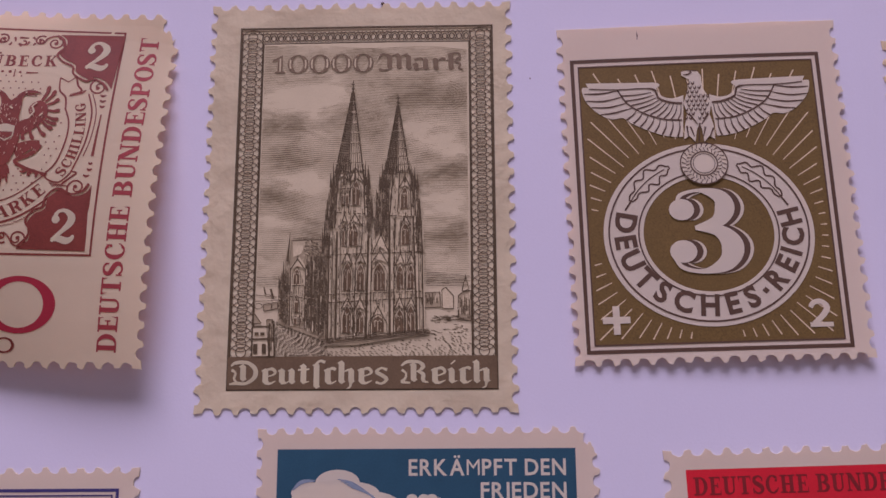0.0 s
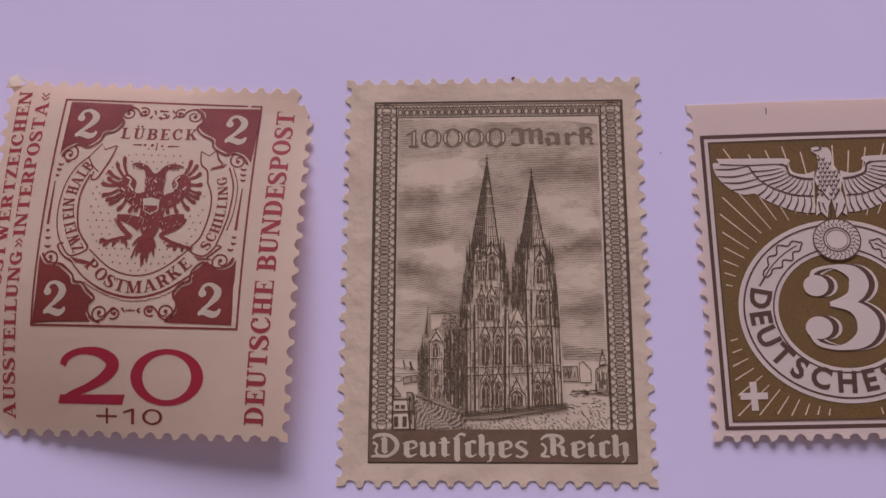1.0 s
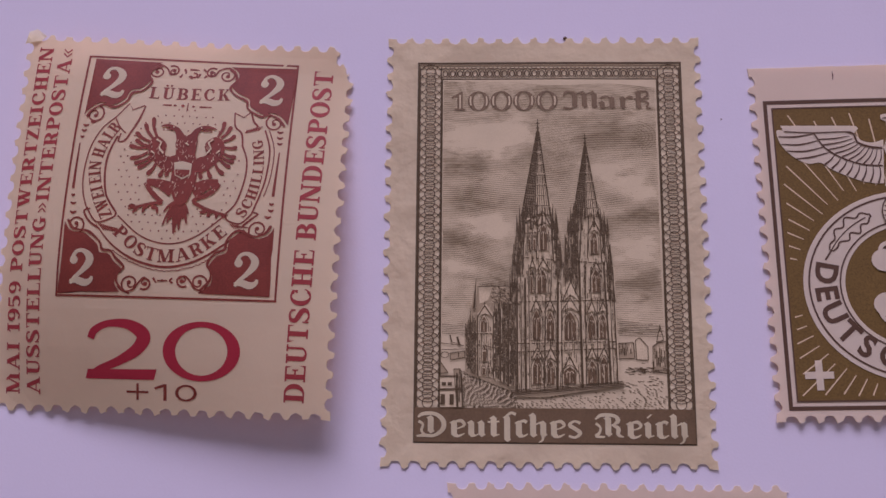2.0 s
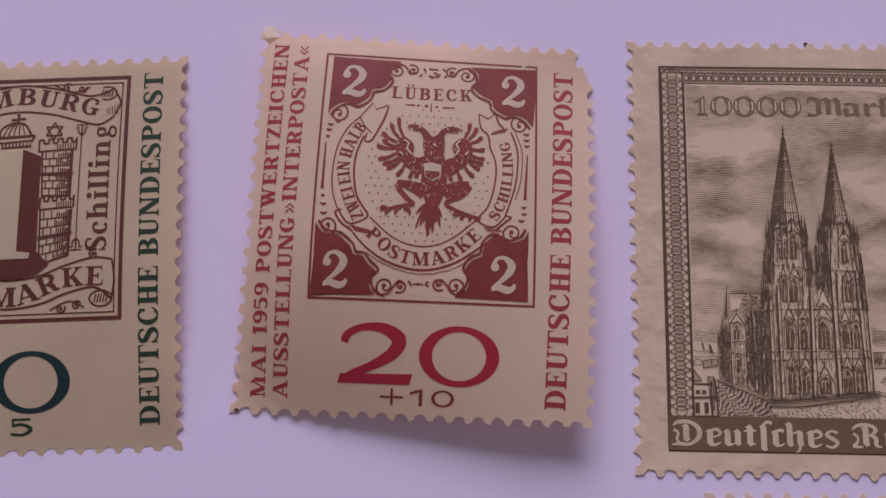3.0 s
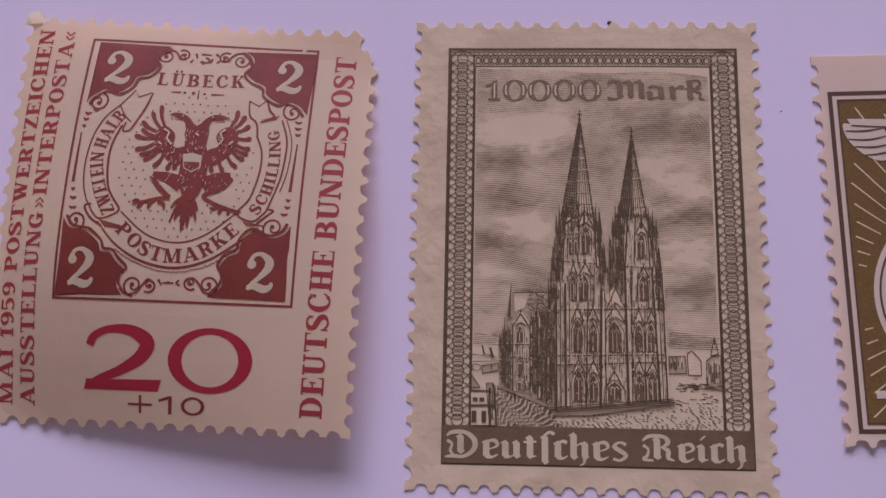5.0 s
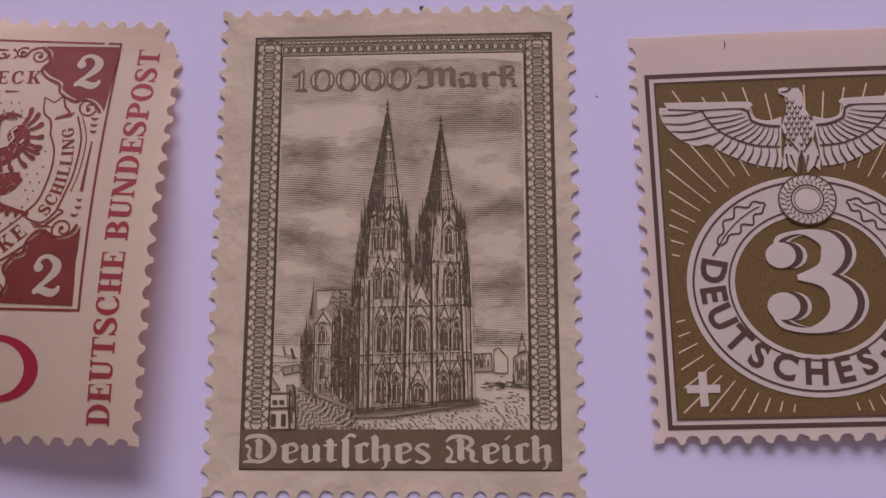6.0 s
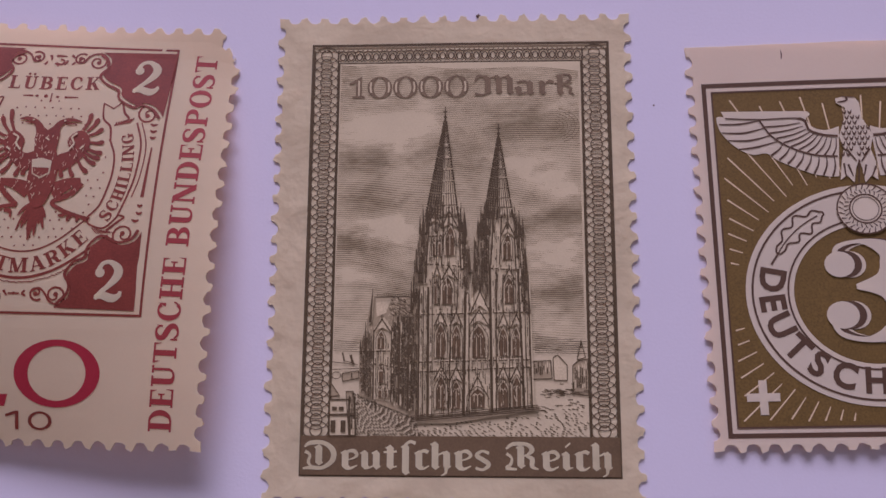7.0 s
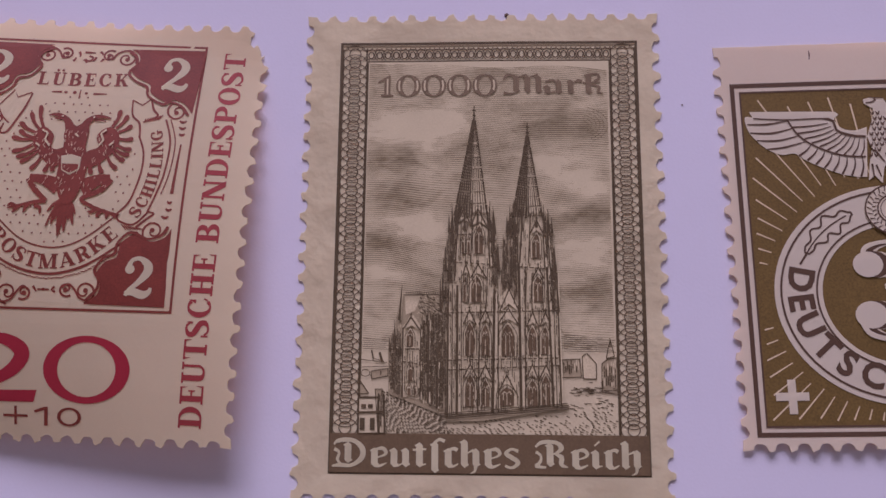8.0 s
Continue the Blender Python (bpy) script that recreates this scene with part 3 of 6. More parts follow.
def wide_nought(art, x0, y0, x1, y1, thick, thin):
    cx, cy = (x0 + x1) / 2, (y0 + y1) / 2
    n = 48
    outer = [(cx + (x1 - x0) / 2 * math.cos(2 * math.pi * i / n), cy + (y1 - y0) / 2 * math.sin(2 * math.pi * i / n)) for i in range(n)]
    inner = [(cx + ((x1 - x0) / 2 - thick) * math.cos(2 * math.pi * i / n), cy + ((y1 - y0) / 2 - thin) * math.sin(2 * math.pi * i / n)) for i in range(n)]
    return art.add(outer + inner, [[i, (i + 1) % n, n + (i + 1) % n, n + i] for i in range(n)])


def inside_shape(shape, x, y):
    """Whether a point lies within a closed outline."""
    hit = False
    for (ax, ay), (bx, by) in zip(shape, shape[1:] + shape[:1]):
        if (ay > y) != (by > y) and x < ax + (bx - ax) * (y - ay) / (by - ay):
            hit = not hit
    return hit


# ---- the cathedral stamp ----
M_TONE = material("pale_sepia_tint", (0.61, 0.55, 0.35), 0.75, 0.10, 0.10, 0.0, 9000, 300)
M_HALF = material("half_tone_sepia", (0.38, 0.325, 0.195), 0.75, 0.25, 0.15, 0.0, 9000, 900)
M_STONE = material("lit_stone_sepia", (0.60, 0.535, 0.335), 0.75, 0.30, 0.12, 0.0, 9000, 700)
M_CLOUD = material("soft_sepia_ink", (0.235, 0.19, 0.105), 0.75, 0.25, 0.2, 0.0, 9000, 700)
M_VALUE = material("value_sepia", (0.20, 0.15, 0.085), 0.7, 0.5, 0.2, 0.0, 9000, 900)
M_PANEL = material("solid_sepia", (0.155, 0.108, 0.055), 0.7, 0.35, 0.2, 0.0, 6000, 900)


# masses of cloud: middle, half width, half height, dark (+) or bright (-)
CLOUDS = ((5.5, 23.3, 3.2, 1.5, -0.9), (14.0, 21.2, 2.6, 0.8, -0.6), (17.0, 20.0, 2.4, 0.9, -0.7), (15.5, 24.0, 3.5, 1.1, 0.9), (4.0, 18.2, 2.6, 1.1, 0.7), (4.5, 20.5, 2.4, 0.5, 0.5),
          (6.0, 16.2, 1.6, 0.9, -0.8), (3.6, 14.6, 2.4, 0.9, 0.6), (4.0, 12.6, 2.4, 0.5, -0.6), (17.6, 17.6, 1.8, 0.8, 0.7), (17.4, 15.2, 1.8, 1.0, -0.7), (17.2, 12.6, 2.0, 1.0, 0.6), (17.5, 10.4, 2.2, 0.8, -0.4))


def cathedral_stamp(root):
    lift, pick = lift_cathedral, random.Random(11)
    printed("border_line", Art().box(0, 0, 21.0, 29.9, 0.17), M_SEPIA, root, lift)
    a = Art().rect(1.92, 2.6, 2.03, 28.42).rect(18.97, 2.6, 19.08, 28.42).rect(1.92, 28.42, 19.08, 28.52)
    printed("inner_line", a, M_SEPIA, root, lift)
    a = Art()
    for i in range(60):                         # scallops under the upper edge
        a.ellipse(0.35 + 20.3 * i / 59, 29.5, 0.19, 0.17, 0.075, 8, 180, 360)
    printed("top_band", a.rect(0.17, 29.56, 20.83, 29.66), M_CLOUD, root, lift)
    for cx in (1.05, 19.95):                    # chains of interlaced rings
        a = Art()
        n = 40
        for i in range(n):
            y = 2.95 + (29.05 - 2.95) * i / (n - 1)
            a.ellipse(cx, y, 0.40, 0.40, 0.065, 14)
            a.ellipse(cx, y, 0.84, 0.62, 0.055, 16)
        a.rect(cx - 0.88, 2.6, cx - 0.80, 29.4).rect(cx + 0.80, 2.6, cx + 0.88, 29.4)
        printed("ring_chain", a, M_SEPIA, root, lift, 2)
    a = Art()
    for i in range(29):
        x = 2.2 + 16.6 * i / 28
        a.ellipse(x, 28.94, 0.19, 0.25, 0.075, 12)
        a.ellipse(x, 28.97, 0.36, 0.42, 0.05, 12, -70, 250)
    printed("ring_chain", a, M_SEPIA, root, lift, 2)

    printed("picture_ground", Art().rect(2.04, 2.6, 18.96, 28.42), M_TONE, root, lift, 1)
    # clouds: fine engraved lines that swell where the sky is dark
    a = Art()
    y = 8.4
    while y < 28.2:
        pts, ws = [], []
        x = 2.1
        while x < 18.9:
            slant = y - 0.16 * x
            d = 0.55 * noise.noise(Vector((x * 0.22 + 3.1, slant * 0.42, 2.0))) + 0.5 * noise.noise(Vector((x * 0.55, slant * 1.1, 7.0))) + 0.45 * noise.noise(Vector((x * 1.5, slant * 3.0, 4.0)))
            d += sum(k * math.exp(-((x - bx) / rx) ** 2 - ((y - by) / ry) ** 2) for bx, by, rx, ry, k in CLOUDS)
            w = min(0.078, max(0.0, 0.030 + 0.042 * d))
            if y > 25.4:
                w = min(w, 0.042)
            bend = 0.5 * noise.noise(Vector((x * 0.16, y * 0.22, 9.0))) - 0.06 * (x - 10.5)
            yy = y + bend
            if w > 0.007 and 8.2 < yy < 28.3:
                pts.append((x, yy)), ws.append(w * pick.uniform(0.8, 1.2))
            else:
                if len(pts) > 1:
                    a.ribbon(pts, ws)
                pts, ws = [], []
            x += 0.22
        if len(pts) > 1:
            a.ribbon(pts, ws)
        y += 0.142
    for i in range(6):                          # an eddy of cloud at the upper right
        a.ellipse(16.9, 23.7, 0.55 + 0.27 * i, 0.3 + 0.2 * i, 0.03, 14, -65, 75)
    tagged(printed("cloud_engraving", a, M_CLOUD, root, lift, 2), kind="stuff")

    # ground: paving in slanting rows of strokes
    a = Art()
    for i in range(44):
        x, y = (3.45 + 0.30 * i, 5.40 - 0.10 * i) if i < 15 else (3.45, 5.2 - 0.17 * (i - 15))
        while x < 8.6 and y > 2.66:
            k = pick.uniform(0.16, 0.34)
            if x + y * 0.55 < 10.4 - 0.9 * (x > 7.2) and y < 5.45 - 0.42 * (x - 3.6):
                a.line(x, y, x + k * 0.72, max(2.62, y - k * 0.62), pick.uniform(0.07, 0.11), 0.05)
            x, y = x + (k + 0.11) * 0.74, y - (k + 0.11) * 0.62
    for r in range(15):
        y = 2.70 + 0.14 * r
        x = 8.0 + pick.uniform(0, 0.3)
        while x < 18.8:
            k = pick.uniform(0.10, 0.24)
            if y < 3.35 + 0.09 * (x - 8.0) + (0.4 if x > 16 else 0) and pick.random() < 0.75 - 0.03 * r:
                a.line(x, y, x + k, y - k * 0.42, pick.uniform(0.045, 0.085), 0.03)
            x += k + pick.uniform(0.10, 0.22)
    for i in range(40):
        x, y = pick.uniform(15.8, 18.7), pick.uniform(4.2, 6.1)
        a.line(x, y, x + pick.uniform(0.15, 0.4), y + pick.uniform(-0.08, 0.03), 0.04)
    tagged(printed("paving_engraving", a, M_SEPIA, root, lift, 2), kind="stuff")
    # the town beside the church
    a, pale = Art(), Art()
    town = (([(15.29, 7.46), (16.53, 7.53), (16.61, 6.35), (15.30, 6.30)], M_HALF), ([(16.68, 7.70), (17.00, 7.90), (17.60, 7.23), (17.59, 6.22), (16.73, 6.25)], M_STONE), ([(17.97, 7.23), (18.35, 7.53), (18.98, 7.64), (18.95, 5.25), (17.93, 5.37)], M_HALF),
            ([(18.26, 7.57), (18.54, 8.80), (18.81, 7.72)], M_STONE), ([(1.95, 4.92), (3.20, 4.94), (3.23, 2.63), (1.97, 2.61)], M_TONE), ([(3.01, 5.46), (3.49, 5.48), (3.71, 2.63), (3.26, 2.63)], M_HALF),
            ([(2.70, 6.64), (3.83, 6.83), (3.84, 6.34), (2.77, 6.12)], M_HALF), ([(1.99, 6.02), (2.59, 5.19), (1.99, 5.14)], M_HALF))
    for shape, mat in town:
        printed("town_house", Art().poly(shape), mat, root, lift, 3)
        for p, q in zip(shape, shape[1:] + shape[:1]):
            a.line(*p, *q, 0.06, 0.045)
    for shape, mat in town[:1] + town[2:3] + town[5:7]:
        lo, hi = [[choose(p[c] for p in shape) for c in (0, 1)] for choose in (min, max)]
        x = lo[0] + 0.06
        while x < hi[0]:
            y = lo[1]
            while y < hi[1]:
                k = pick.uniform(0.2, 0.6)
                if inside_shape(shape, x, y) and inside_shape(shape, x, y + k):
                    (a if pick.random() < 0.7 else pale).line(x, y, x, y + k, pick.uniform(0.04, 0.09))
                y += k + 0.06
            x += 0.12
    for p in ((2.20, 3.21), (2.87, 3.21), (2.27, 4.36), (2.72, 4.36)):
        a.rect(p[0] - 0.16, p[1] - (0.38 if p[1] < 4 else 0.12), p[0] + 0.16, p[1] + (0.38 if p[1] < 4 else 0.12))
    for p, q, w in (((1.95, 3.94), (3.67, 3.99), 0.14), ((1.92, 4.92), (3.20, 4.94), 0.10), ((3.24, 5.19), (3.33, 2.63), 0.10), ((3.59, 5.18), (3.71, 2.63), 0.09), ((18.54, 8.89), (18.53, 8.33), 0.06),
                    ((2.05, 7.41), (3.76, 7.22), 0.05), ((2.06, 6.91), (3.83, 6.97), 0.05), ((2.71, 8.03), (2.83, 7.51), 0.10), ((3.25, 7.88), (3.44, 7.28), 0.16), ((2.78, 7.51), (3.57, 7.28), 0.05)):
        a.line(*p, *q, w)
    a.ellipse(*(2.33, 6.52), 0.30, 0.22, 0.05, 14)
    for i in range(36):                         # low hedges before the houses
        x, y = pick.uniform(15.9, 18.8), pick.uniform(5.4, 5.75)
        a.line(x, y - 0.05 * (x - 16), x + 0.3, y - 0.05 * (x - 16) - 0.03, 0.05)
    for i in range(9):                          # hills on the skyline
        y = 8.05 + 0.13 * i
        a.line(15.5, y, 18.9 - 0.12 * i * (i % 3), y - 0.06, 0.035)
        if i < 6:
            a.line(2.1, y + 0.1, 3.9 - 0.2 * (i % 2), y + 0.04, 0.03)
    tagged(printed("town_highlight", pale, M_STONE, root, lift, 4), kind="stuff")
    tagged(printed("town_engraving", a, M_SEPIA, root, lift, 5), kind="stuff")

    # the church: pale stone first, then shaded faces, dark openings and the graver's lines
    printed("church_flank", Art().poly([(3.81, 8.46), (3.87, 5.18), (7.73, 3.69), (7.82, 11.15), (7.21, 12.42), (7.09, 11.79), (4.86, 11.73), (4.68, 11.93), (4.47, 11.04), (4.24, 9.66)]), M_HALF, root, lift, 4)
    lit = Art().poly([(4.82, 5.00), (6.00, 4.79), (5.99, 9.65), (5.46, 10.40), (4.80, 9.65)]).poly([(4.89, 11.65), (5.95, 11.67), (5.58, 10.66), (4.95, 10.41)])
    printed("transept_face", lit, M_STONE, root, lift, 5)
    left_tower = [(7.75, 3.69), (10.97, 3.95), (10.96, 10.62), (11.23, 13.42), (11.08, 16.00), (10.85, 17.45), (10.37, 18.64), (8.49, 18.66), (7.93, 16.95), (7.50, 14.60), (7.37, 12.68), (7.23, 10.65), (7.78, 10.64)]
    right_tower = [(10.84, 3.94), (15.28, 4.43), (15.24, 7.36), (15.20, 10.60), (15.09, 13.39), (14.86, 16.23), (14.48, 17.54), (14.04, 18.60), (12.30, 18.62), (11.87, 17.04), (11.53, 15.48), (11.31, 13.42), (11.15, 10.62)]
    printed("tower", Art().poly(left_tower), M_STONE, root, lift, 5)
    printed("tower", Art().poly(right_tower), M_STONE, root, lift, 6)

    a, pale, dark = Art(), Art(), Art()

    def hatched(shape, pitch, wide, fill, lean=0.0, long=1.0):
        """Broken upright strokes over a face."""
        lo, hi = [[choose(p[c] for p in shape) for c in (0, 1)] for choose in (min, max)]
        x = lo[0]
        while x < hi[0]:
            y = lo[1] + pick.uniform(0, 0.2)
            while y < hi[1]:
                k = pick.uniform(0.15, 0.75) * long
                if pick.random() < fill and inside_shape(shape, x, y) and inside_shape(shape, x + lean * k, y + k):
                    a.line(x, y, x + lean * k + pick.uniform(-0.015, 0.015), y + k, wide * pick.uniform(0.6, 1.4))
                y += k + pick.uniform(0.02, 0.12)
            x += pitch * pick.uniform(0.85, 1.15)

    shaded = ([(8.52, 18.39), (7.97, 16.94), (7.50, 14.60), (7.40, 12.68), (8.10, 12.54), (8.20, 14.60), (8.45, 16.42), (8.82, 18.12)],
              [(10.38, 18.11), (10.85, 17.38), (11.10, 15.48), (11.23, 13.42), (10.96, 11.63), (10.60, 13.68), (10.54, 15.62)],
              [(12.30, 18.35), (11.87, 17.04), (11.53, 15.48), (11.36, 13.42), (11.26, 11.63), (11.91, 12.39), (12.45, 11.12), (12.50, 13.92), (12.59, 16.25), (13.01, 18.08)],
              [(14.10, 18.07), (14.51, 17.34), (14.86, 16.10), (15.08, 13.26), (15.20, 10.60), (14.73, 10.60), (14.40, 13.65), (14.27, 15.98)],
              [(7.21, 12.17), (7.85, 12.42), (8.31, 10.64), (8.24, 11.14), (7.78, 10.39), (7.29, 10.64)])
    for shape in shaded:
        printed("shaded_face", Art().poly(shape), M_HALF, root, lift, 7)
        hatched(shape, 0.105, 0.075, 0.85)
    hatched(left_tower, 0.125, 0.045, 0.46)
    hatched(right_tower, 0.125, 0.042, 0.42)
    hatched([(5.97, 10.40), (7.74, 10.89), (7.70, 3.76), (6.07, 4.75)], 0.10, 0.075, 0.9)
    hatched([(3.86, 8.28), (4.27, 9.53), (4.64, 9.78), (4.77, 5.00), (3.93, 5.31)], 0.10, 0.07, 0.9)
    hatched([(4.82, 5.00), (6.00, 4.79), (5.99, 9.65), (4.80, 9.65)], 0.16, 0.05, 0.5)

    def shaft(p, q, wide, thin=None):
        """A buttress: a dark edge with a lit strip beside it."""
        thin = wide if thin is None else thin
        a.line(*p, *q, wide, thin)
        pale.line(p[0] + wide * 1.05, p[1], q[0] + thin * 1.05, q[1], wide * 0.9, thin * 0.9)

    low_shafts = (((8.42, 3.84), (8.42, 12.41), 0.17), ((10.77, 4.01), (10.91, 12.14), 0.18), ((12.64, 4.19), (12.55, 13.92), 0.18),
                  ((14.76, 4.40), (14.43, 13.65), 0.15), ((15.26, 4.46), (15.11, 13.26), 0.10), ((7.80, 3.74), (7.81, 12.16), 0.12), ((8.10, 3.79), (8.10, 12.42), 0.07),
                  ((8.71, 3.86), (8.69, 13.43), 0.06), ((9.80, 3.95), (9.97, 11.13), 0.09), ((11.15, 4.05), (11.15, 11.00), 0.07), ((12.94, 4.22), (12.98, 13.41), 0.07))
    tower_shafts = (((13.78, 4.31), (13.88, 10.86), 0.08), ((14.99, 4.42), (14.83, 13.39), 0.06), ((8.21, 12.67), (8.43, 16.55), 0.10),
                    ((10.60, 13.68), (10.46, 17.32), 0.11), ((9.30, 13.94), (9.41, 16.28), 0.09), ((8.97, 14.07), (9.05, 16.80), 0.06),
                    ((8.60, 14.08), (8.66, 16.68), 0.06), ((10.33, 10.63), (10.45, 13.42), 0.08), ((9.19, 11.14), (9.24, 13.17), 0.07),
                    ((12.61, 13.92), (12.88, 17.82), 0.11))
    flank_shafts = (((13.21, 13.92), (13.36, 17.29), 0.09), ((14.30, 13.65), (14.22, 16.24), 0.10), ((13.41, 10.61), (13.46, 13.27), 0.07),
                    ((14.16, 10.60), (14.12, 13.14), 0.08), ((12.97, 10.61), (13.08, 13.28), 0.06), ((12.29, 14.57), (12.55, 17.56), 0.05),
                    ((14.69, 13.39), (14.53, 16.23), 0.06), ((4.82, 4.94), (4.80, 9.53), 0.10), ((6.00, 4.79), (5.99, 9.77), 0.08), ((6.52, 4.57), (6.54, 10.02), 0.10),
                    ((7.12, 4.20), (7.17, 10.39), 0.10))
    for p, q, wide in low_shafts + tower_shafts + flank_shafts:
        shaft(p, q, wide, wide * 0.85)

    def lancet(foot, top, half, bars=1):
        """A pointed opening with a pale moulding and its mullions."""
        (x, y0), (tx, y1) = foot, top
        h = y1 - y0
        arch = [(x - half, y0), (x - half, y0 + 0.62 * h), (tx - half * 0.62, y0 + 0.86 * h), (tx, y1), (tx + half * 0.62, y0 + 0.86 * h), (x + half, y0 + 0.62 * h), (x + half, y0)]
        dark.poly(arch, 9)
        pale.curve([((px - x) * 1.22 + x, py + (0.06 if i == 3 else 0), 0.075) for i, (px, py) in enumerate(arch)], 0.08, 3)
        edge = [((px - x) * 1.5 + x, py + (0.18 if i == 3 else 0.02)) for i, (px, py) in enumerate(arch)]
        a.curve([(*p, 0.045) for p in edge], 0.05, 3)
        for n in range(bars):
            bx = x + half * (2 * (n + 1) / (bars + 1) - 1)
            pale.line(bx, y0 + 0.05, bx, y0 + 0.66 * h, 0.045)
        pale.curve([(x - half * 0.7, y0 + 0.62 * h, 0.035), (x - half * 0.35, y0 + 0.76 * h, 0.05), (x, y0 + 0.66 * h, 0.05), (x + half * 0.35, y0 + 0.76 * h, 0.05), (x + half * 0.7, y0 + 0.62 * h, 0.035)], 0.05, 2)

    def gable(left, apex, right, finial=0.32):
        """A steep pale gable with dark edges and a finial."""
        low = ((left[0] + right[0]) / 2, left[1] + (apex[1] - left[1]) * 0.34)
        pale.poly([left, apex, right, low], 9)
        for p in (left, right):
            a.line(*p, *apex, 0.085)
            pale.line(p[0], p[1] + 0.11, apex[0], apex[1] + 0.10, 0.05)
        a.line(apex[0], apex[1] - 0.1, apex[0], apex[1] + finial, 0.10, 0.03).line(apex[0] - 0.09, apex[1] + finial * 0.55, apex[0] + 0.09, apex[1] + finial * 0.55, 0.06)

    lower_lancets = (((9.29, 4.38), (9.30, 6.42), 0.31, 1), ((10.30, 4.38), (10.30, 6.12), 0.26, 1), ((13.39, 4.41), (13.40, 6.11), 0.32, 1),
                     ((14.27, 4.47), (14.27, 6.41), 0.28, 1), ((9.27, 7.69), (9.26, 9.88), 0.29, 1), ((10.30, 7.69), (10.31, 9.77), 0.27, 1),
                     ((11.79, 7.68), (11.79, 9.79), 0.42, 2), ((13.42, 7.79), (13.42, 9.63), 0.25, 1), ((14.25, 7.81), (14.27, 9.65), 0.23, 1),
                     ((9.69, 11.26), (9.72, 13.02), 0.32, 1))
    upper_lancets = (((13.81, 11.30), (13.82, 13.02), 0.29, 1), ((9.86, 14.56), (9.89, 16.51), 0.27, 1), ((13.72, 14.27), (13.76, 15.96), 0.25, 1),
                     ((5.28, 8.25), (5.29, 9.40), 0.22, 1), ((5.33, 6.04), (5.33, 7.18), 0.15, 0), ((5.27, 5.08), (5.28, 5.79), 0.12, 0),
                     ((5.69, 5.08), (5.68, 5.79), 0.10, 0), ((8.78, 14.59), (8.83, 15.76), 0.10, 0), ((9.17, 14.52), (9.20, 15.82), 0.10, 0),
                     ((8.91, 11.27), (8.92, 13.05), 0.10, 0), ((10.96, 11.13), (11.02, 11.89), 0.10, 0))
    for foot, top, half, bars in lower_lancets + upper_lancets:
        lancet(foot, top, half, bars)
    lancet((11.71, 4.44), (11.71, 5.65), 0.46, 3)
    lower_gables = (((8.82, 6.21), (9.30, 7.14), (9.78, 6.21)), ((9.82, 6.03), (10.31, 7.11), (10.78, 6.02)), ((11.15, 5.29), (11.71, 6.45), (12.30, 5.29)),
                    ((12.95, 6.14), (13.40, 7.15), (13.79, 6.14)), ((13.82, 6.14), (14.30, 7.12), (14.71, 6.13)), ((8.82, 9.75), (9.23, 10.73), (9.70, 9.75)),
                    ((9.85, 9.75), (10.30, 10.73), (10.73, 9.74)), ((11.15, 9.80), (11.82, 10.87), (12.47, 9.80)))
    upper_gables = (((13.03, 9.61), (13.45, 10.61), (13.82, 9.60)), ((13.92, 9.66), (14.30, 10.58), (14.67, 9.66)), ((9.31, 12.89), (9.81, 13.84), (10.38, 12.88)),
                    ((13.46, 12.86), (13.85, 13.66), (14.25, 12.86)), ((8.77, 13.05), (8.98, 13.84), (9.24, 13.05)), ((9.31, 16.41), (9.79, 17.69), (10.44, 16.40)),
                    ((13.28, 15.83), (13.79, 16.87), (14.27, 15.82)), ((8.38, 16.68), (8.81, 17.62), (9.26, 16.67)), ((4.80, 9.40), (5.33, 10.25), (5.92, 9.39)))
    for left, apex, right in lower_gables + upper_gables:
        gable(left, apex, right)
    gable((11.24, 10.62), (11.89, 12.14), (12.57, 10.61), 0.75)
    for p, q in (((7.82, 6.75), (15.25, 7.09)), ((7.81, 7.39), (15.26, 7.58)), ((7.93, 10.54), (15.21, 10.72)), ((8.13, 13.98), (11.14, 13.78)), ((12.50, 13.67), (14.38, 13.55)), ((8.39, 15.87), (9.41, 15.91)),
                 ((3.86, 8.09), (6.07, 8.12)), ((4.82, 7.28), (7.71, 6.83)), ((3.95, 6.97), (4.77, 6.93))):
        n = max(4, int(math.hypot(q[0] - p[0], q[1] - p[1]) / 0.34))
        for i in range(n):                      # string courses, broken by the shafts
            u, v = i / n, (i + pick.uniform(0.55, 0.9)) / n
            a.line(p[0] + (q[0] - p[0]) * u, p[1] + (q[1] - p[1]) * u, p[0] + (q[0] - p[0]) * v, p[1] + (q[1] - p[1]) * v, 0.075)
            pale.line(p[0] + (q[0] - p[0]) * u, p[1] + (q[1] - p[1]) * u + 0.09, p[0] + (q[0] - p[0]) * v, p[1] + (q[1] - p[1]) * v + 0.09, 0.06)
    for i in range(110):                        # slate roof of the nave
        x, y = pick.uniform(5.75, 7.3), pick.uniform(10.5, 11.8)
        (pale if i % 2 else a).line(x, y, x + 0.14, y - 0.09, 0.05)
    a.line(*(4.86, 11.73), *(7.13, 11.76), 0.07)
    for i in range(16):
        x = 5.0 + 0.15 * i
        a.line(x, 11.82, x, 11.95, 0.05)

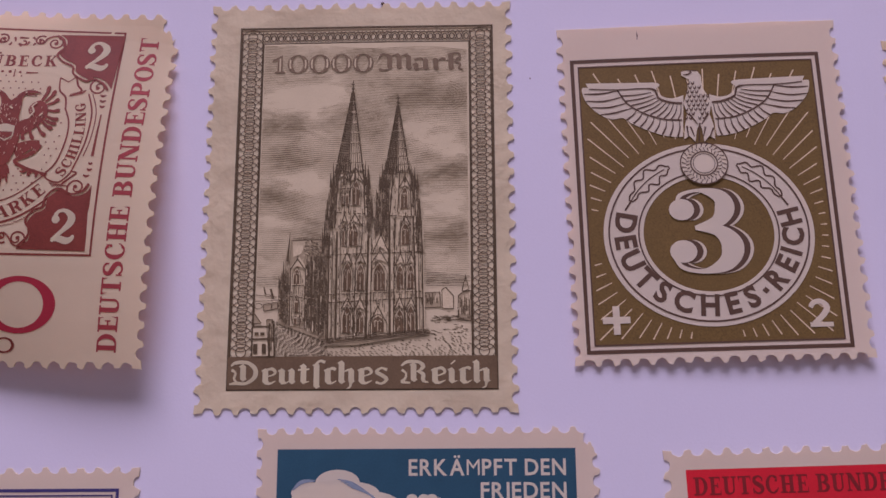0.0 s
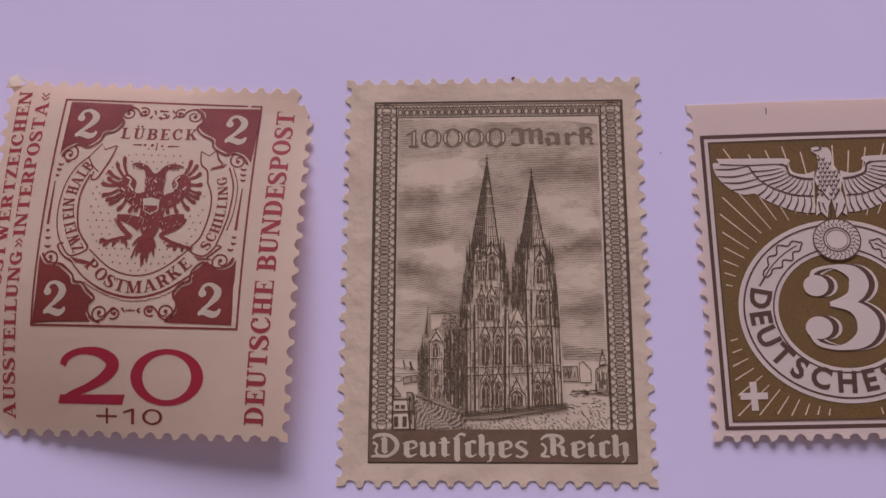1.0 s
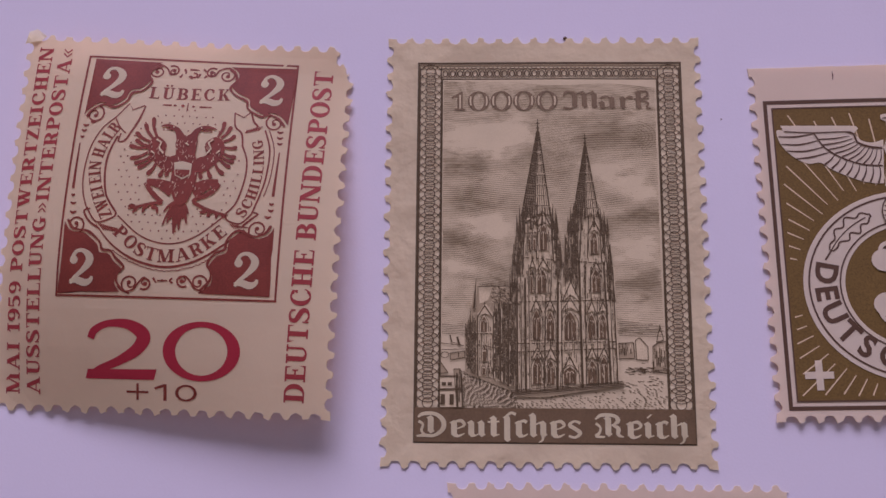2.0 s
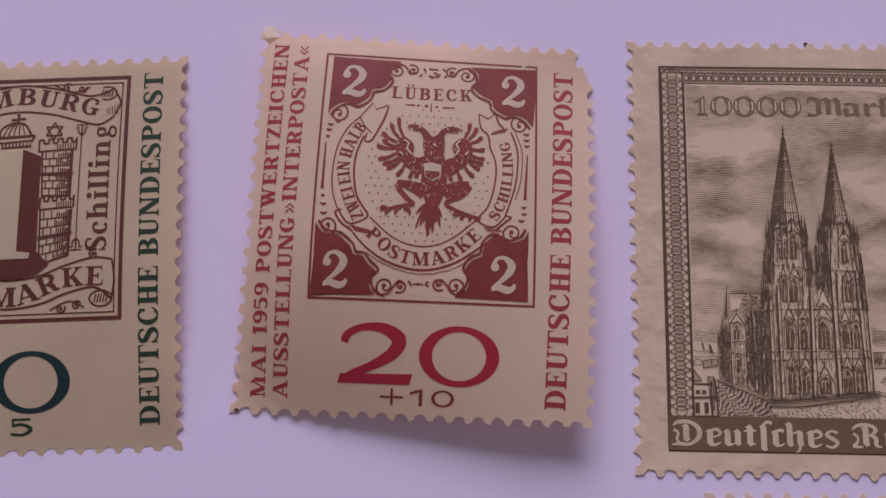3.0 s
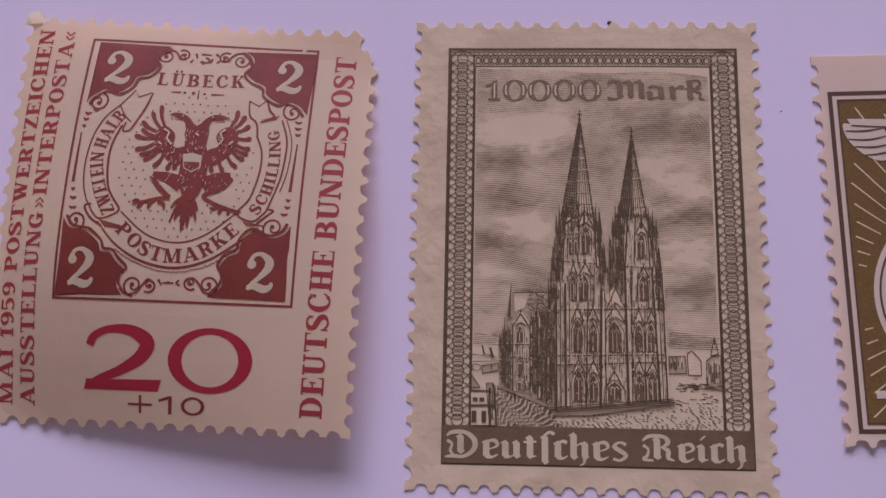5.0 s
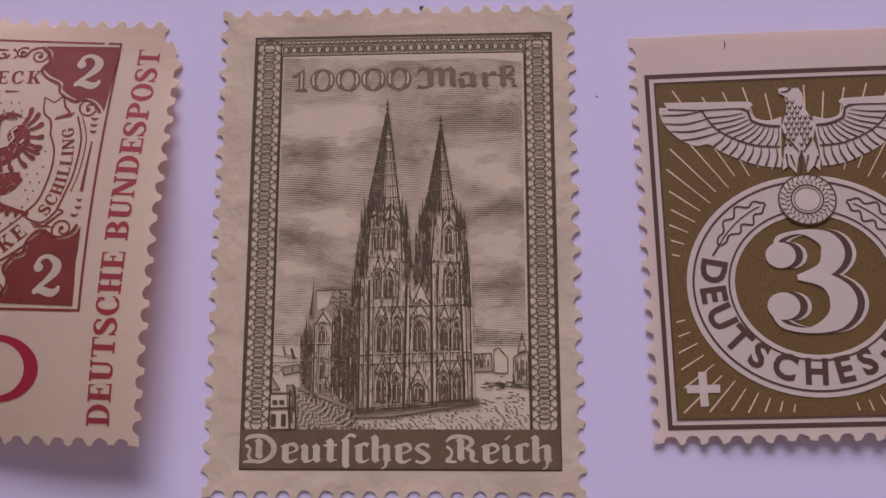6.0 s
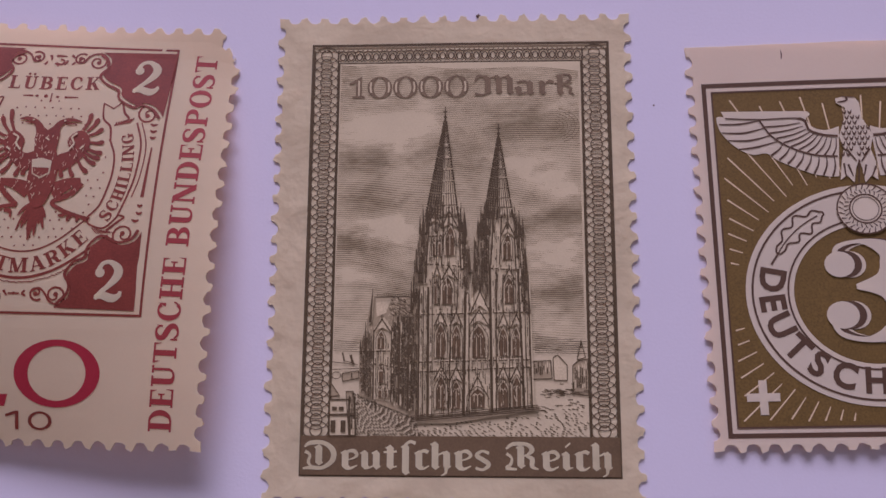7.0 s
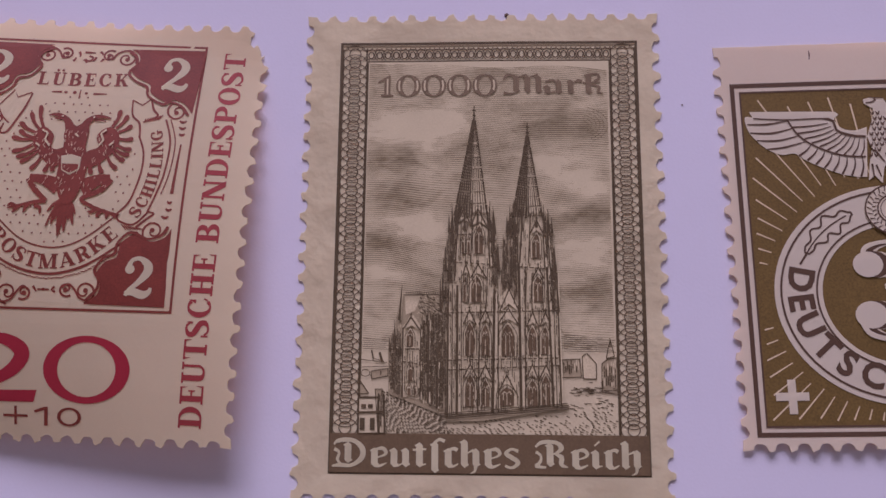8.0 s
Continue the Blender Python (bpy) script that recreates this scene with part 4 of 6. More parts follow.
    def spire(foot_left, foot_right, apex, seam):
        """An openwork spire: its shaded side, ribs, crockets and finial cross."""
        (x0, y0), (x1, _), (sx, sy) = foot_left, foot_right, apex
        tip = sy - 0.9
        printed("spire", Art().poly([foot_left, (x1, y0), (sx + 0.09, tip), (sx - 0.09, tip)]), M_STONE, root, lift, 7)
        xs = x0 + (x1 - x0) * seam
        printed("spire_shade", Art().poly([foot_left, (xs, y0), (sx - 0.01, tip), (sx - 0.09, tip)]), M_HALF, root, lift, 8)
        for i in range(12):
            f = i / 11
            side = f < seam
            x, xe = x0 + (x1 - x0) * f, sx + (f - 0.5) * 0.16
            for n in range(8):
                p, q = n / 8, (n + pick.uniform(0.75, 1.0)) / 8
                w = (0.12 if f in (0, 1) else 0.075 if side or i % 3 == 0 else 0.045) * (1 - 0.55 * p)
                a.line(x + (xe - x) * p, y0 + (tip - y0) * p, x + (xe - x) * q, y0 + (tip - y0) * q, w)
            if not side:
                pale.line(x + 0.09, y0 + 0.2, xe, tip - 1.0, 0.11, 0.03)
        for i in range(34):                     # crockets and the tracery of the shaded side
            k = i / 34
            y = y0 + (tip - y0) * k
            lo, hi, mid = x0 + (sx - x0) * k, x1 + (sx - x1) * k, xs + (sx - xs) * k
            a.line(lo - 0.08, y + 0.07, lo + 0.06, y, 0.07).line(hi + 0.08, y + 0.07, hi - 0.06, y, 0.07)
            a.line(lo, y, mid, y - 0.1, 0.05)
            if i % 4 == 0:
                a.line(mid, y, hi, y + 0.05, 0.04)
        a.line(sx, tip - 0.2, sx, sy, 0.15, 0.06).line(sx - 0.15, sy - 0.34, sx + 0.15, sy - 0.34, 0.07).disc(sx, sy - 0.72, 0.11)

    spire((8.20, 17.21), (10.43, 17.19), (9.52, 25.05), 0.46)
    spire((12.18, 17.17), (14.15, 17.15), (13.20, 23.80), 0.50)
    left_pinnacles = (((8.01, 18.06), (8.10, 16.16)), ((7.82, 17.27), (7.85, 16.03)), ((8.24, 17.73), (8.39, 16.16)), ((8.89, 17.83), (8.90, 16.15)),
                      ((9.38, 17.72), (9.35, 16.41)), ((9.79, 17.85), (9.77, 16.54)), ((10.61, 18.21), (10.59, 16.14)), ((10.87, 17.51), (10.95, 16.00)),
                      ((11.98, 17.96), (11.97, 16.13)), ((11.77, 17.17), (11.77, 16.00)), ((12.30, 17.89), (12.33, 16.12)), ((12.75, 17.82), (12.81, 16.12)),
                      ((14.26, 18.00), (14.32, 16.11)), ((14.54, 17.67), (14.61, 16.10)))
    right_pinnacles = (((14.79, 17.08), (14.83, 15.97)), ((13.78, 17.81), (13.77, 16.37)), ((7.27, 12.81), (7.32, 10.64)), ((7.42, 13.32), (7.44, 11.66)),
                       ((7.56, 14.99), (7.65, 13.44)), ((8.05, 17.73), (8.03, 15.51)), ((11.51, 15.87), (11.59, 13.67)), ((15.12, 12.37), (15.17, 10.60)),
                       ((14.96, 15.06), (15.01, 13.39)), ((4.69, 12.38), (4.54, 10.03)), ((3.88, 8.90), (3.99, 7.90)), ((4.23, 10.03), (4.30, 8.03)),
                       ((10.82, 17.84), (10.90, 15.48)), ((11.16, 15.22), (11.21, 13.42)))
    for tip, foot in left_pinnacles + right_pinnacles:
        a.line(*foot, *tip, 0.20, 0.03)
        pale.line(foot[0] + 0.10, foot[1], tip[0] + 0.05, tip[1] - 0.35, 0.05)
    for i in range(420):                        # light caught on the flank's mouldings
        x, y = pick.uniform(3.95, 7.5), pick.uniform(4.0, 10.6)
        if y > 5.2 - (x - 3.95) * 0.36 and not 4.9 < x < 5.7:
            pale.line(x, y, x, y + pick.uniform(0.08, 0.3), pick.uniform(0.03, 0.06), 0.02)
    for i in range(900):
        tower = left_tower if i % 2 else right_tower
        x, y = pick.uniform(7.3, 15.6), pick.uniform(3.9, 17.6)
        if inside_shape(tower, x, y) and inside_shape(tower, x, y + 0.3):
            (pale if i % 3 else a).line(x, y, x + pick.uniform(-0.05, 0.05), y + pick.uniform(0.1, 0.32), pick.uniform(0.035, 0.075), 0.03)
    # the steps below the west front
    printed("church_steps", Art().poly([(7.63, 3.72), (7.75, 3.41), (9.98, 3.45), (15.77, 4.33), (15.71, 4.55), (15.22, 4.58)]), M_HALF, root, lift, 7)
    for i in range(4):
        a.line(7.3, 3.55 + 0.11 * i, 15.9 - 0.08 * i, 4.30 + 0.11 * i, 0.06)
    tagged(printed("lancet_window", dark, M_PANEL, root, lift, 9), kind="stuff")
    tagged(printed("stone_highlight", pale, M_STONE, root, lift, 10), kind="stuff")
    tagged(printed("stone_engraving", a, M_SEPIA, root, lift, 11), kind="stuff")

    # value and country
    a = Art().poly([(2.95, 25.85), (2.95, 25.98), (3.18, 26.05), (3.18, 27.0), (2.75, 26.85), (2.72, 26.97), (3.5, 27.42), (3.6, 27.42), (3.6, 26.05), (3.82, 25.98), (3.82, 25.85)])
    printed("value_figure", a, M_VALUE, root, lift, 3)
    printed("figure_inline", Art().line(3.40, 26.0, 3.40, 27.15, 0.11), M_TONE, root, lift, 4)
    for x in (4.0, 5.8, 7.6, 9.4):
        printed("value_figure", wide_nought(Art(), x, 25.82, x + 1.75, 27.45, 0.44, 0.10), M_VALUE, root, lift, 3)
        b = Art()
        for e in (0.22, 1.53):
            b.curve([(x + e + (0.05 if e < 1 else -0.05), 26.25), (x + e, 26.63), (x + e + (0.05 if e < 1 else -0.05), 27.02)], 0.12)
        printed("figure_inline", b, M_TONE, root, lift, 4)
    broken_words("currency_letter", "Mark", 11.75, 25.95, 1.02, 6.95, 0.24, M_VALUE, root, lift, 3)
    printed("name_panel", Art().rect(0.1, 0.1, 20.9, 2.6), M_PANEL, root, lift, 3)
    broken_words("country_letter", "Deutfches Reich", 0.4, 0.5, 1.15, 20.15, 0.27, M_OLD, root, lift, 4)


cathedral_stamp(cathedral)


# ---- the two exhibition stamps share their side lettering ----
def side_lettering(root, lift, ink, right_x, right_y0, right_y1, left_y0, left_y1, first, second, tilt, lean=0.0):
    lettered("country_letter", "DEUTSCHE BUNDESPOST", straight(right_x, right_y0, right_x + tilt, right_y1), 1.5, right_y1 - right_y0, ink, root, lift, 1, serif=1, lead=0.10, space=0.40)
    lettered("event_letter", "MAI 1959 POSTWERTZEICHEN", straight(first - lean, left_y0, first - 0.15, left_y1), 1.12, left_y1 - left_y0, ink, root, lift, 1, serif=1, lead=0.12, space=0.45)
    lettered("event_letter", "AUSSTELLUNG \u00bbINTERPOSTA\u00ab", straight(second - 0.6 * lean, left_y0, second - 0.15, left_y1 - 0.1), 1.12, left_y1 - left_y0 - 0.1, ink, root, lift, 1, serif=1, lead=0.12, space=0.12)


def luebeck_stamp(root):
    lift, W, H = lift_luebeck, 16.6, 19.5
    cx, cy = 8.35, 9.75
    pick = random.Random(23)
    printed("frame_line", Art(0.03).box(0, 0, W, H, 0.16), M_OXBLOOD, root, lift)
    # solid corners with a scalloped inner edge and a thin line along it
    upper_corners = (([(0.59, 19.22), (5.84, 19.15), (5.15, 18.75), (4.91, 18.16), (5.20, 17.58), (4.59, 16.76), (3.80, 16.51), (3.51, 15.80), (2.65, 15.16), (1.74, 15.35), (0.85, 14.78), (0.56, 14.20)], (1.42, 15.84)),
                     ([(16.61, 19.16), (16.27, 14.06), (15.68, 14.77), (14.88, 15.08), (14.32, 14.89), (13.22, 15.54), (13.03, 16.22), (12.09, 16.71), (11.54, 17.34), (11.96, 18.02), (11.86, 18.62), (11.30, 19.04)], (13.77, 15.80)))
    lower_corners = (([(0.16, 0.21), (0.29, 5.67), (0.83, 4.95), (1.77, 4.80), (2.21, 4.60), (2.99, 3.92), (3.23, 3.34), (3.88, 3.25), (4.34, 2.69), (5.01, 2.05), (4.58, 1.63), (4.52, 1.02), (4.91, 0.43)], (1.02, 0.88)),
                     ([(16.09, 0.38), (10.99, 0.46), (11.66, 1.18), (11.70, 1.87), (11.41, 2.47), (11.92, 3.27), (12.64, 3.62), (12.80, 4.41), (13.61, 5.15), (14.74, 4.74), (15.64, 5.04), (16.03, 5.67)], (13.31, 1.01)))
    corners = upper_corners + lower_corners
    for shape, (nx, ny) in corners:
        edge = smooth(shape[1:], 4)
        ob = printed("corner_panel", Art(0.03).poly([shape[0]] + edge, 0.4), M_OXBLOOD, root, lift, 2, "solid dark red corner panel")
        b = figure_two(Art(0.03), nx, ny, 1.85, 2.65)
        mesh_object("corner_numeral", [(p[0] * MM, p[1] * MM, (lift(*p) + 0.066 + h) * MM) for p, h in zip(b.v, b.z)], b.f, M_CREAM, ob, "pale numeral two")
        off = []
        for x, y in edge:                       # the line runs a little towards the middle
            d = math.hypot(cx - x, cy - y)
            off.append((x + 0.27 * (cx - x) / d, y + 0.27 * (cy - y) / d))
        printed("corner_outline", Art(0.03).ribbon(off, [0.145 + 0.035 * math.sin(i * 0.7) for i in range(len(off))]), M_OXBLOOD, root, lift, 3)
    # scrolls
    for centre, r, turns, start, hand in (((5.62, 18.33), 0.58, 1.5, 1.6, 1), ((6.80, 18.42), 0.42, 1.2, 2.2, -1), ((11.01, 18.25), 0.58, 1.5, 1.5, -1), ((9.83, 18.39), 0.42, 1.2, 0.9, 1),
                                          ((1.39, 14.30), 0.62, 1.6, 1.2, -1), ((15.26, 14.20), 0.62, 1.6, 1.9, 1), ((1.14, 5.41), 0.62, 1.6, -1.4, 1), ((14.85, 5.44), 0.66, 1.6, -1.7, -1),
                                          ((5.67, 1.08), 0.60, 1.5, -1.6, -1), ((6.75, 1.14), 0.42, 1.2, -2.2, 1), ((10.75, 1.27), 0.62, 1.5, -1.5, 1), ((9.55, 1.41), 0.42, 1.2, -0.9, -1)):
        printed("scroll_ornament", Art().spiral(*centre, r * 1.25, min(turns, 1.35), start, 0.15, hand), M_OXBLOOD, root, lift)
    for sweep in (((5.06, 17.80), (5.00, 18.48), (5.60, 18.95), (6.26, 18.66), (6.61, 18.11), (7.01, 18.26)), ((11.74, 17.89), (11.69, 18.54), (11.03, 18.91), (10.38, 18.67), (10.06, 18.15), (9.67, 18.27)),
                  ((4.74, 0.86), (5.21, 0.49), (5.88, 0.62), (6.27, 1.12), (6.67, 1.54), (7.07, 1.28)), ((11.53, 0.98), (11.13, 0.67), (10.48, 0.86), (10.13, 1.37), (9.70, 1.73), (9.26, 1.52))):
        printed("scroll_ornament", Art().curve(sweep, 0.13), M_OXBLOOD, root, lift, 2)
    a = Art(0.03)
    for p in (((7.35, 17.88), (7.50, 18.17)), ((7.65, 18.66), (7.78, 18.23)), ((8.06, 18.63), (8.80, 18.61)), ((9.12, 18.72), (9.34, 18.46)), ((9.41, 18.17), (9.25, 17.93)), ((8.08, 18.03), (8.33, 17.76)), ((8.89, 18.28), (8.73, 17.89))):
        a.curve([(*p[0], 0.16), ((p[0][0] + p[1][0]) / 2 + 0.05, (p[0][1] + p[1][1]) / 2, 0.12), (*p[1], 0.06)], 0.1, 3)
    a.ellipse(*(8.44, 18.13), 0.26, 0.2, 0.11, 12, -160, 100)
    printed("crest_ornament", a, M_OXBLOOD, root, lift)
    a = Art(0.03).line(*(7.35, 1.55), *(7.60, 1.19), 0.16, 0.06).line(*(7.66, 1.34), *(8.42, 1.35), 0.08).disc(*(8.04, 1.36), 0.10).curve([(*(8.79, 1.55), 0.12), (*(8.61, 1.36), 0.1), (*(8.83, 1.19), 0.12)], 0.1)
    printed("foot_ornament", a, M_OXBLOOD, root, lift)
    a = Art(0.03).line(*(6.42, 15.35), *(7.11, 15.36), 0.05, 0.12).line(*(9.28, 15.30), *(10.21, 15.33), 0.12, 0.05).disc(*(7.38, 15.35), 0.12, 0.09).disc(*(7.99, 15.35), 0.13, 0.13).disc(*(8.80, 15.32), 0.11, 0.09).line(*(8.37, 15.60), *(8.36, 14.87), 0.05)
    printed("dash_ornament", a, M_OXBLOOD, root, lift)
    for marks in ((((1.37, 13.65), 0.22), ((0.83, 13.37), 0.24), ((0.75, 12.93), 0.2), ((0.69, 12.41), 0.14)), (((15.75, 13.42), 0.24), ((15.78, 12.93), 0.24), ((15.81, 12.44), 0.2)),
                  (((0.68, 7.70), 0.13), ((0.77, 7.06), 0.22), ((0.84, 6.35), 0.26)), (((15.66, 7.48), 0.16), ((15.66, 6.96), 0.2), ((15.48, 6.43), 0.24))):
        a = Art(0.03)
        for (x, y), k in marks:
            a.curve([(x - k, y + 0.08, 0.06), (x, y - 0.04, 0.17), (x + k, y + 0.07, 0.06)], 0.1, 3)
        printed("leaf_ornament", a, M_OXBLOOD, root, lift)
    printed("side_rule", Art(0.03).line(*(0.59, 11.89), *(0.59, 8.22), 0.07, 0.20), M_OXBLOOD, root, lift)
    printed("side_rule", Art(0.03).line(*(15.86, 11.72), *(15.72, 8.10), 0.07, 0.20), M_OXBLOOD, root, lift)
    # ribbons round the field
    a = Art(0.03).curve([(3.06, 14.15), (2.12, 13.08), (1.48, 11.50), (1.26, 9.48), (1.42, 7.92), (1.80, 6.81)], 0.07).curve([(3.42, 12.55), (2.95, 11.07), (2.88, 9.55), (3.12, 8.01), (3.51, 7.22), (4.11, 6.42)], 0.12)
    a.curve([(*(3.06, 14.15), 0.06), (*(3.90, 15.35), 0.08), (*(4.21, 14.80), 0.07), (*(5.08, 15.22), 0.06)], 0.1, 1).curve([(*(5.15, 15.19), 0.07), (*(4.85, 14.04), 0.13), (*(4.39, 12.96), 0.12), (*(3.99, 12.19), 0.12), (*(3.52, 12.13), 0.09), (*(3.64, 12.79), 0.08)], 0.1)
    a.curve([(3.01, 14.10), (3.45, 13.33), (3.99, 12.81)], 0.07)
    a.curve([(*(4.11, 6.42), 0.12), (*(3.94, 6.04), 0.1), (*(2.72, 5.64), 0.09), (*(1.83, 6.81), 0.09)], 0.1).curve([(*(2.15, 6.66), 0.08), (*(1.70, 6.45), 0.12), (*(2.18, 5.67), 0.12), (*(3.06, 5.09), 0.1)], 0.1)
    for i in range(9):
        a.line(*[p + 0.17 * i * k for p, k in zip((2.88, 5.55), (1, -0.25))], *[p + 0.17 * i * k for p, k in zip((3.37, 5.01), (1, -0.1))], 0.05)
    printed("ribbon_end", a, M_OXBLOOD, root, lift)
    a = Art(0.03).curve([(14.58, 13.55), (15.11, 11.84), (15.04, 9.63), (14.73, 8.21), (14.23, 6.63)], 0.10).curve([(14.90, 13.57), (15.45, 11.86), (15.38, 9.65), (15.01, 8.06)], 0.05).curve([(12.94, 12.22), (13.42, 11.05), (13.49, 9.70), (13.24, 8.28), (12.90, 7.31), (12.30, 6.60)], 0.10)
    a.curve([(*(12.08, 14.95), 0.07), (*(12.25, 13.78), 0.10), (*(12.81, 13.17), 0.12), (*(13.00, 12.08), 0.10)], 0.1).curve([(*(12.08, 14.95), 0.06), (*(12.80, 14.57), 0.07), (*(13.35, 15.11), 0.06)], 0.1, 1).curve([(*(13.35, 15.08), 0.1), (*(13.60, 14.29), 0.13), (*(13.95, 13.77), 0.12), (*(13.05, 13.27), 0.06)], 0.1)
    a.curve([(*(12.30, 6.60), 0.1), (*(12.46, 6.10), 0.1), (*(13.44, 5.87), 0.1), (*(14.23, 6.63), 0.1)], 0.1).curve([(*(13.66, 5.69), 0.14), (*(14.34, 6.32), 0.12), (*(14.71, 6.66), 0.1), (*(14.33, 6.78), 0.08)], 0.1)
    for i in range(8):
        a.line(*[p + 0.16 * i * k for p, k in zip((13.20, 13.55), (1, 0.3))], *[p + 0.13 * i * k for p, k in zip((13.13, 13.24), (1, 0.3))], 0.05)
        a.line(*[p + 0.15 * i * k for p, k in zip((12.69, 5.85), (1, -0.2))], *[p + 0.15 * i * k for p, k in zip((13.06, 5.46), (1, 0.1))], 0.03)
    printed("ribbon_end", a, M_OXBLOOD, root, lift)
    a = Art(0.03).curve([(4.28, 6.17), (5.91, 4.80), (7.46, 4.20), (8.98, 4.22), (10.48, 4.91), (12.15, 6.35)], 0.07).curve([(*(2.73, 5.42), 0.06), (*(4.12, 3.89), 0.10), (*(6.01, 2.78), 0.14), (*(8.30, 2.37), 0.15), (*(10.54, 2.96), 0.14), (*(12.62, 4.37), 0.13), (*(13.82, 5.38), 0.14)], 0.1)
    shade = along([(4.14, 3.45), (6.02, 2.48), (8.31, 2.08), (10.56, 2.63), (12.63, 3.99)])
    for i in range(60):                         # fine shading below the ribbon
        x, y, _ = shade(i / 59)
        a.line(x, y + pick.uniform(-0.05, 0.05), x + 0.15, y + pick.uniform(-0.05, 0.05), 0.035)
    printed("lower_ribbon", a, M_OXBLOOD, root, lift)
    lettered("ribbon_letter", "POSTMARKE", along([(4.01, 4.78), (6.14, 3.13), (8.36, 2.73), (10.53, 3.31), (12.58, 5.02)]), 0.98, 10.2, M_OXBLOOD, root, lift, 1, serif=1, lead=0.22)
    lettered("ribbon_letter", "ZWEI EIN HALB", along([(3.84, 6.24), (2.97, 8.00), (2.51, 10.03), (2.90, 11.91), (3.62, 13.26)]), 0.92, 7.6, M_OXBLOOD, root, lift, 1, serif=1, lead=0.08, space=0.25)
    lettered("ribbon_letter", "SCHILLING", along([(13.70, 6.29), (14.45, 7.98), (14.77, 9.90), (14.71, 11.43), (14.43, 12.79)]), 0.80, 6.5, M_OXBLOOD, root, lift, 1, serif=1, lead=0.12)
    lettered("town_letter", "L\u00dcBECK", along([(5.28, 15.89), (8.30, 15.88), (11.51, 16.01)]), 1.02, 6.4, M_OXBLOOD, root, lift, 1, serif=1, lead=0.26)
    # dotted field, left clear round the device
    ex, ey = (8.71, 10.29)
    a = Art(0.03)
    for j in range(19):
        for i in range(19):
            x, y = cx - 5.4 + 0.6 * i + (0.3 if j % 2 else 0) + pick.uniform(-0.06, 0.06), cy - 5.2 + 0.58 * j + pick.uniform(-0.06, 0.06)
            u, v = abs(x - ex), y - ey
            taken = (v > -1.0 and 1.0 < u < 4.0 and v < 2.6) or (u < 1.1 and -4.6 < v < 2.4) or (-2.9 < v <= -0.9 and u < 3.0)
            if ((x - cx) / 4.75) ** 2 + ((y - cy) / 5.3) ** 2 < 1 and not taken:
                a.disc(x, y, 0.065, n=6)
    tagged(printed("dotted_ground", a, M_OXBLOOD, root, lift), kind="stuff")
    # heraldic device in plain shapes
    left_wing = (([(6.39, 12.64), (6.91, 12.38), (7.25, 11.92), (7.21, 11.11), (7.82, 10.91), (8.07, 10.26), (7.63, 9.65), (7.11, 9.94), (6.40, 10.67), (5.92, 11.37), (5.93, 12.15)], (((6.43, 12.57), (5.91, 14.23)), ((6.13, 12.46), (5.36, 13.66)), ((5.97, 12.16), (4.75, 12.89)), ((5.88, 11.80), (4.82, 12.28)), ((5.87, 11.67), (4.42, 11.76)), ((5.97, 11.31), (4.62, 10.68)), ((6.24, 11.01), (4.99, 10.30)), ((6.37, 10.83), (5.31, 9.93)), ((6.70, 10.60), (6.08, 9.44)), ((7.18, 10.30), (7.05, 9.29)), ((7.54, 10.10), (7.54, 9.37)))),)
    right_wing = (([(10.92, 12.79), (10.34, 12.45), (10.13, 11.92), (10.38, 11.26), (9.71, 10.94), (9.50, 10.33), (9.97, 9.75), (10.59, 10.07), (11.29, 10.78), (11.69, 11.67), (11.48, 12.45)], (((11.03, 12.80), (11.45, 14.12)), ((11.31, 12.71), (12.00, 13.73)), ((11.51, 12.42), (12.40, 12.97)), ((11.62, 11.94), (12.61, 11.95)), ((11.61, 11.43), (12.61, 11.13)), ((11.51, 11.14), (12.50, 10.72)), ((11.38, 10.96), (12.26, 10.28)), ((11.05, 10.61), (11.81, 9.67)), ((10.55, 10.38), (10.89, 9.34)), ((10.06, 10.28), (10.14, 9.28)))),)
    wings = left_wing + right_wing
    for shape, feathers in wings:
        printed("device_wing", Art(0.03).poly(smooth(shape, 3, True), 0.8), M_OXBLOOD, root, lift, 3)
        for (x0, y0), (x1, y1) in feathers:
            dx, dy = x1 - x0, y1 - y0
            bend = 0.06 if x1 < ex else -0.06
            printed("device_feather", Art(0.03).curve([(x0, y0, 0.16), (x0 + dx * 0.5 - dy * bend, y0 + dy * 0.5 + dx * bend, 0.20), (x0 + dx * 0.85, y0 + dy * 0.85, 0.30), (x1, y1, 0.12)], 0.3, 4), M_OXBLOOD, root, lift, 3)
    body = [(7.90, 12.06), (8.12, 13.05), (8.68, 12.73), (9.23, 13.17), (9.56, 12.36), (9.50, 11.26), (9.83, 10.34), (9.80, 9.00), (9.56, 8.02), (9.25, 7.32), (8.73, 7.09), (8.27, 7.62), (7.90, 8.85), (7.93, 10.19), (7.40, 10.88), (8.03, 11.15)]
    printed("device_body", Art(0.03).poly(smooth(body, 2, True), 0.8), M_OXBLOOD, root, lift, 4)
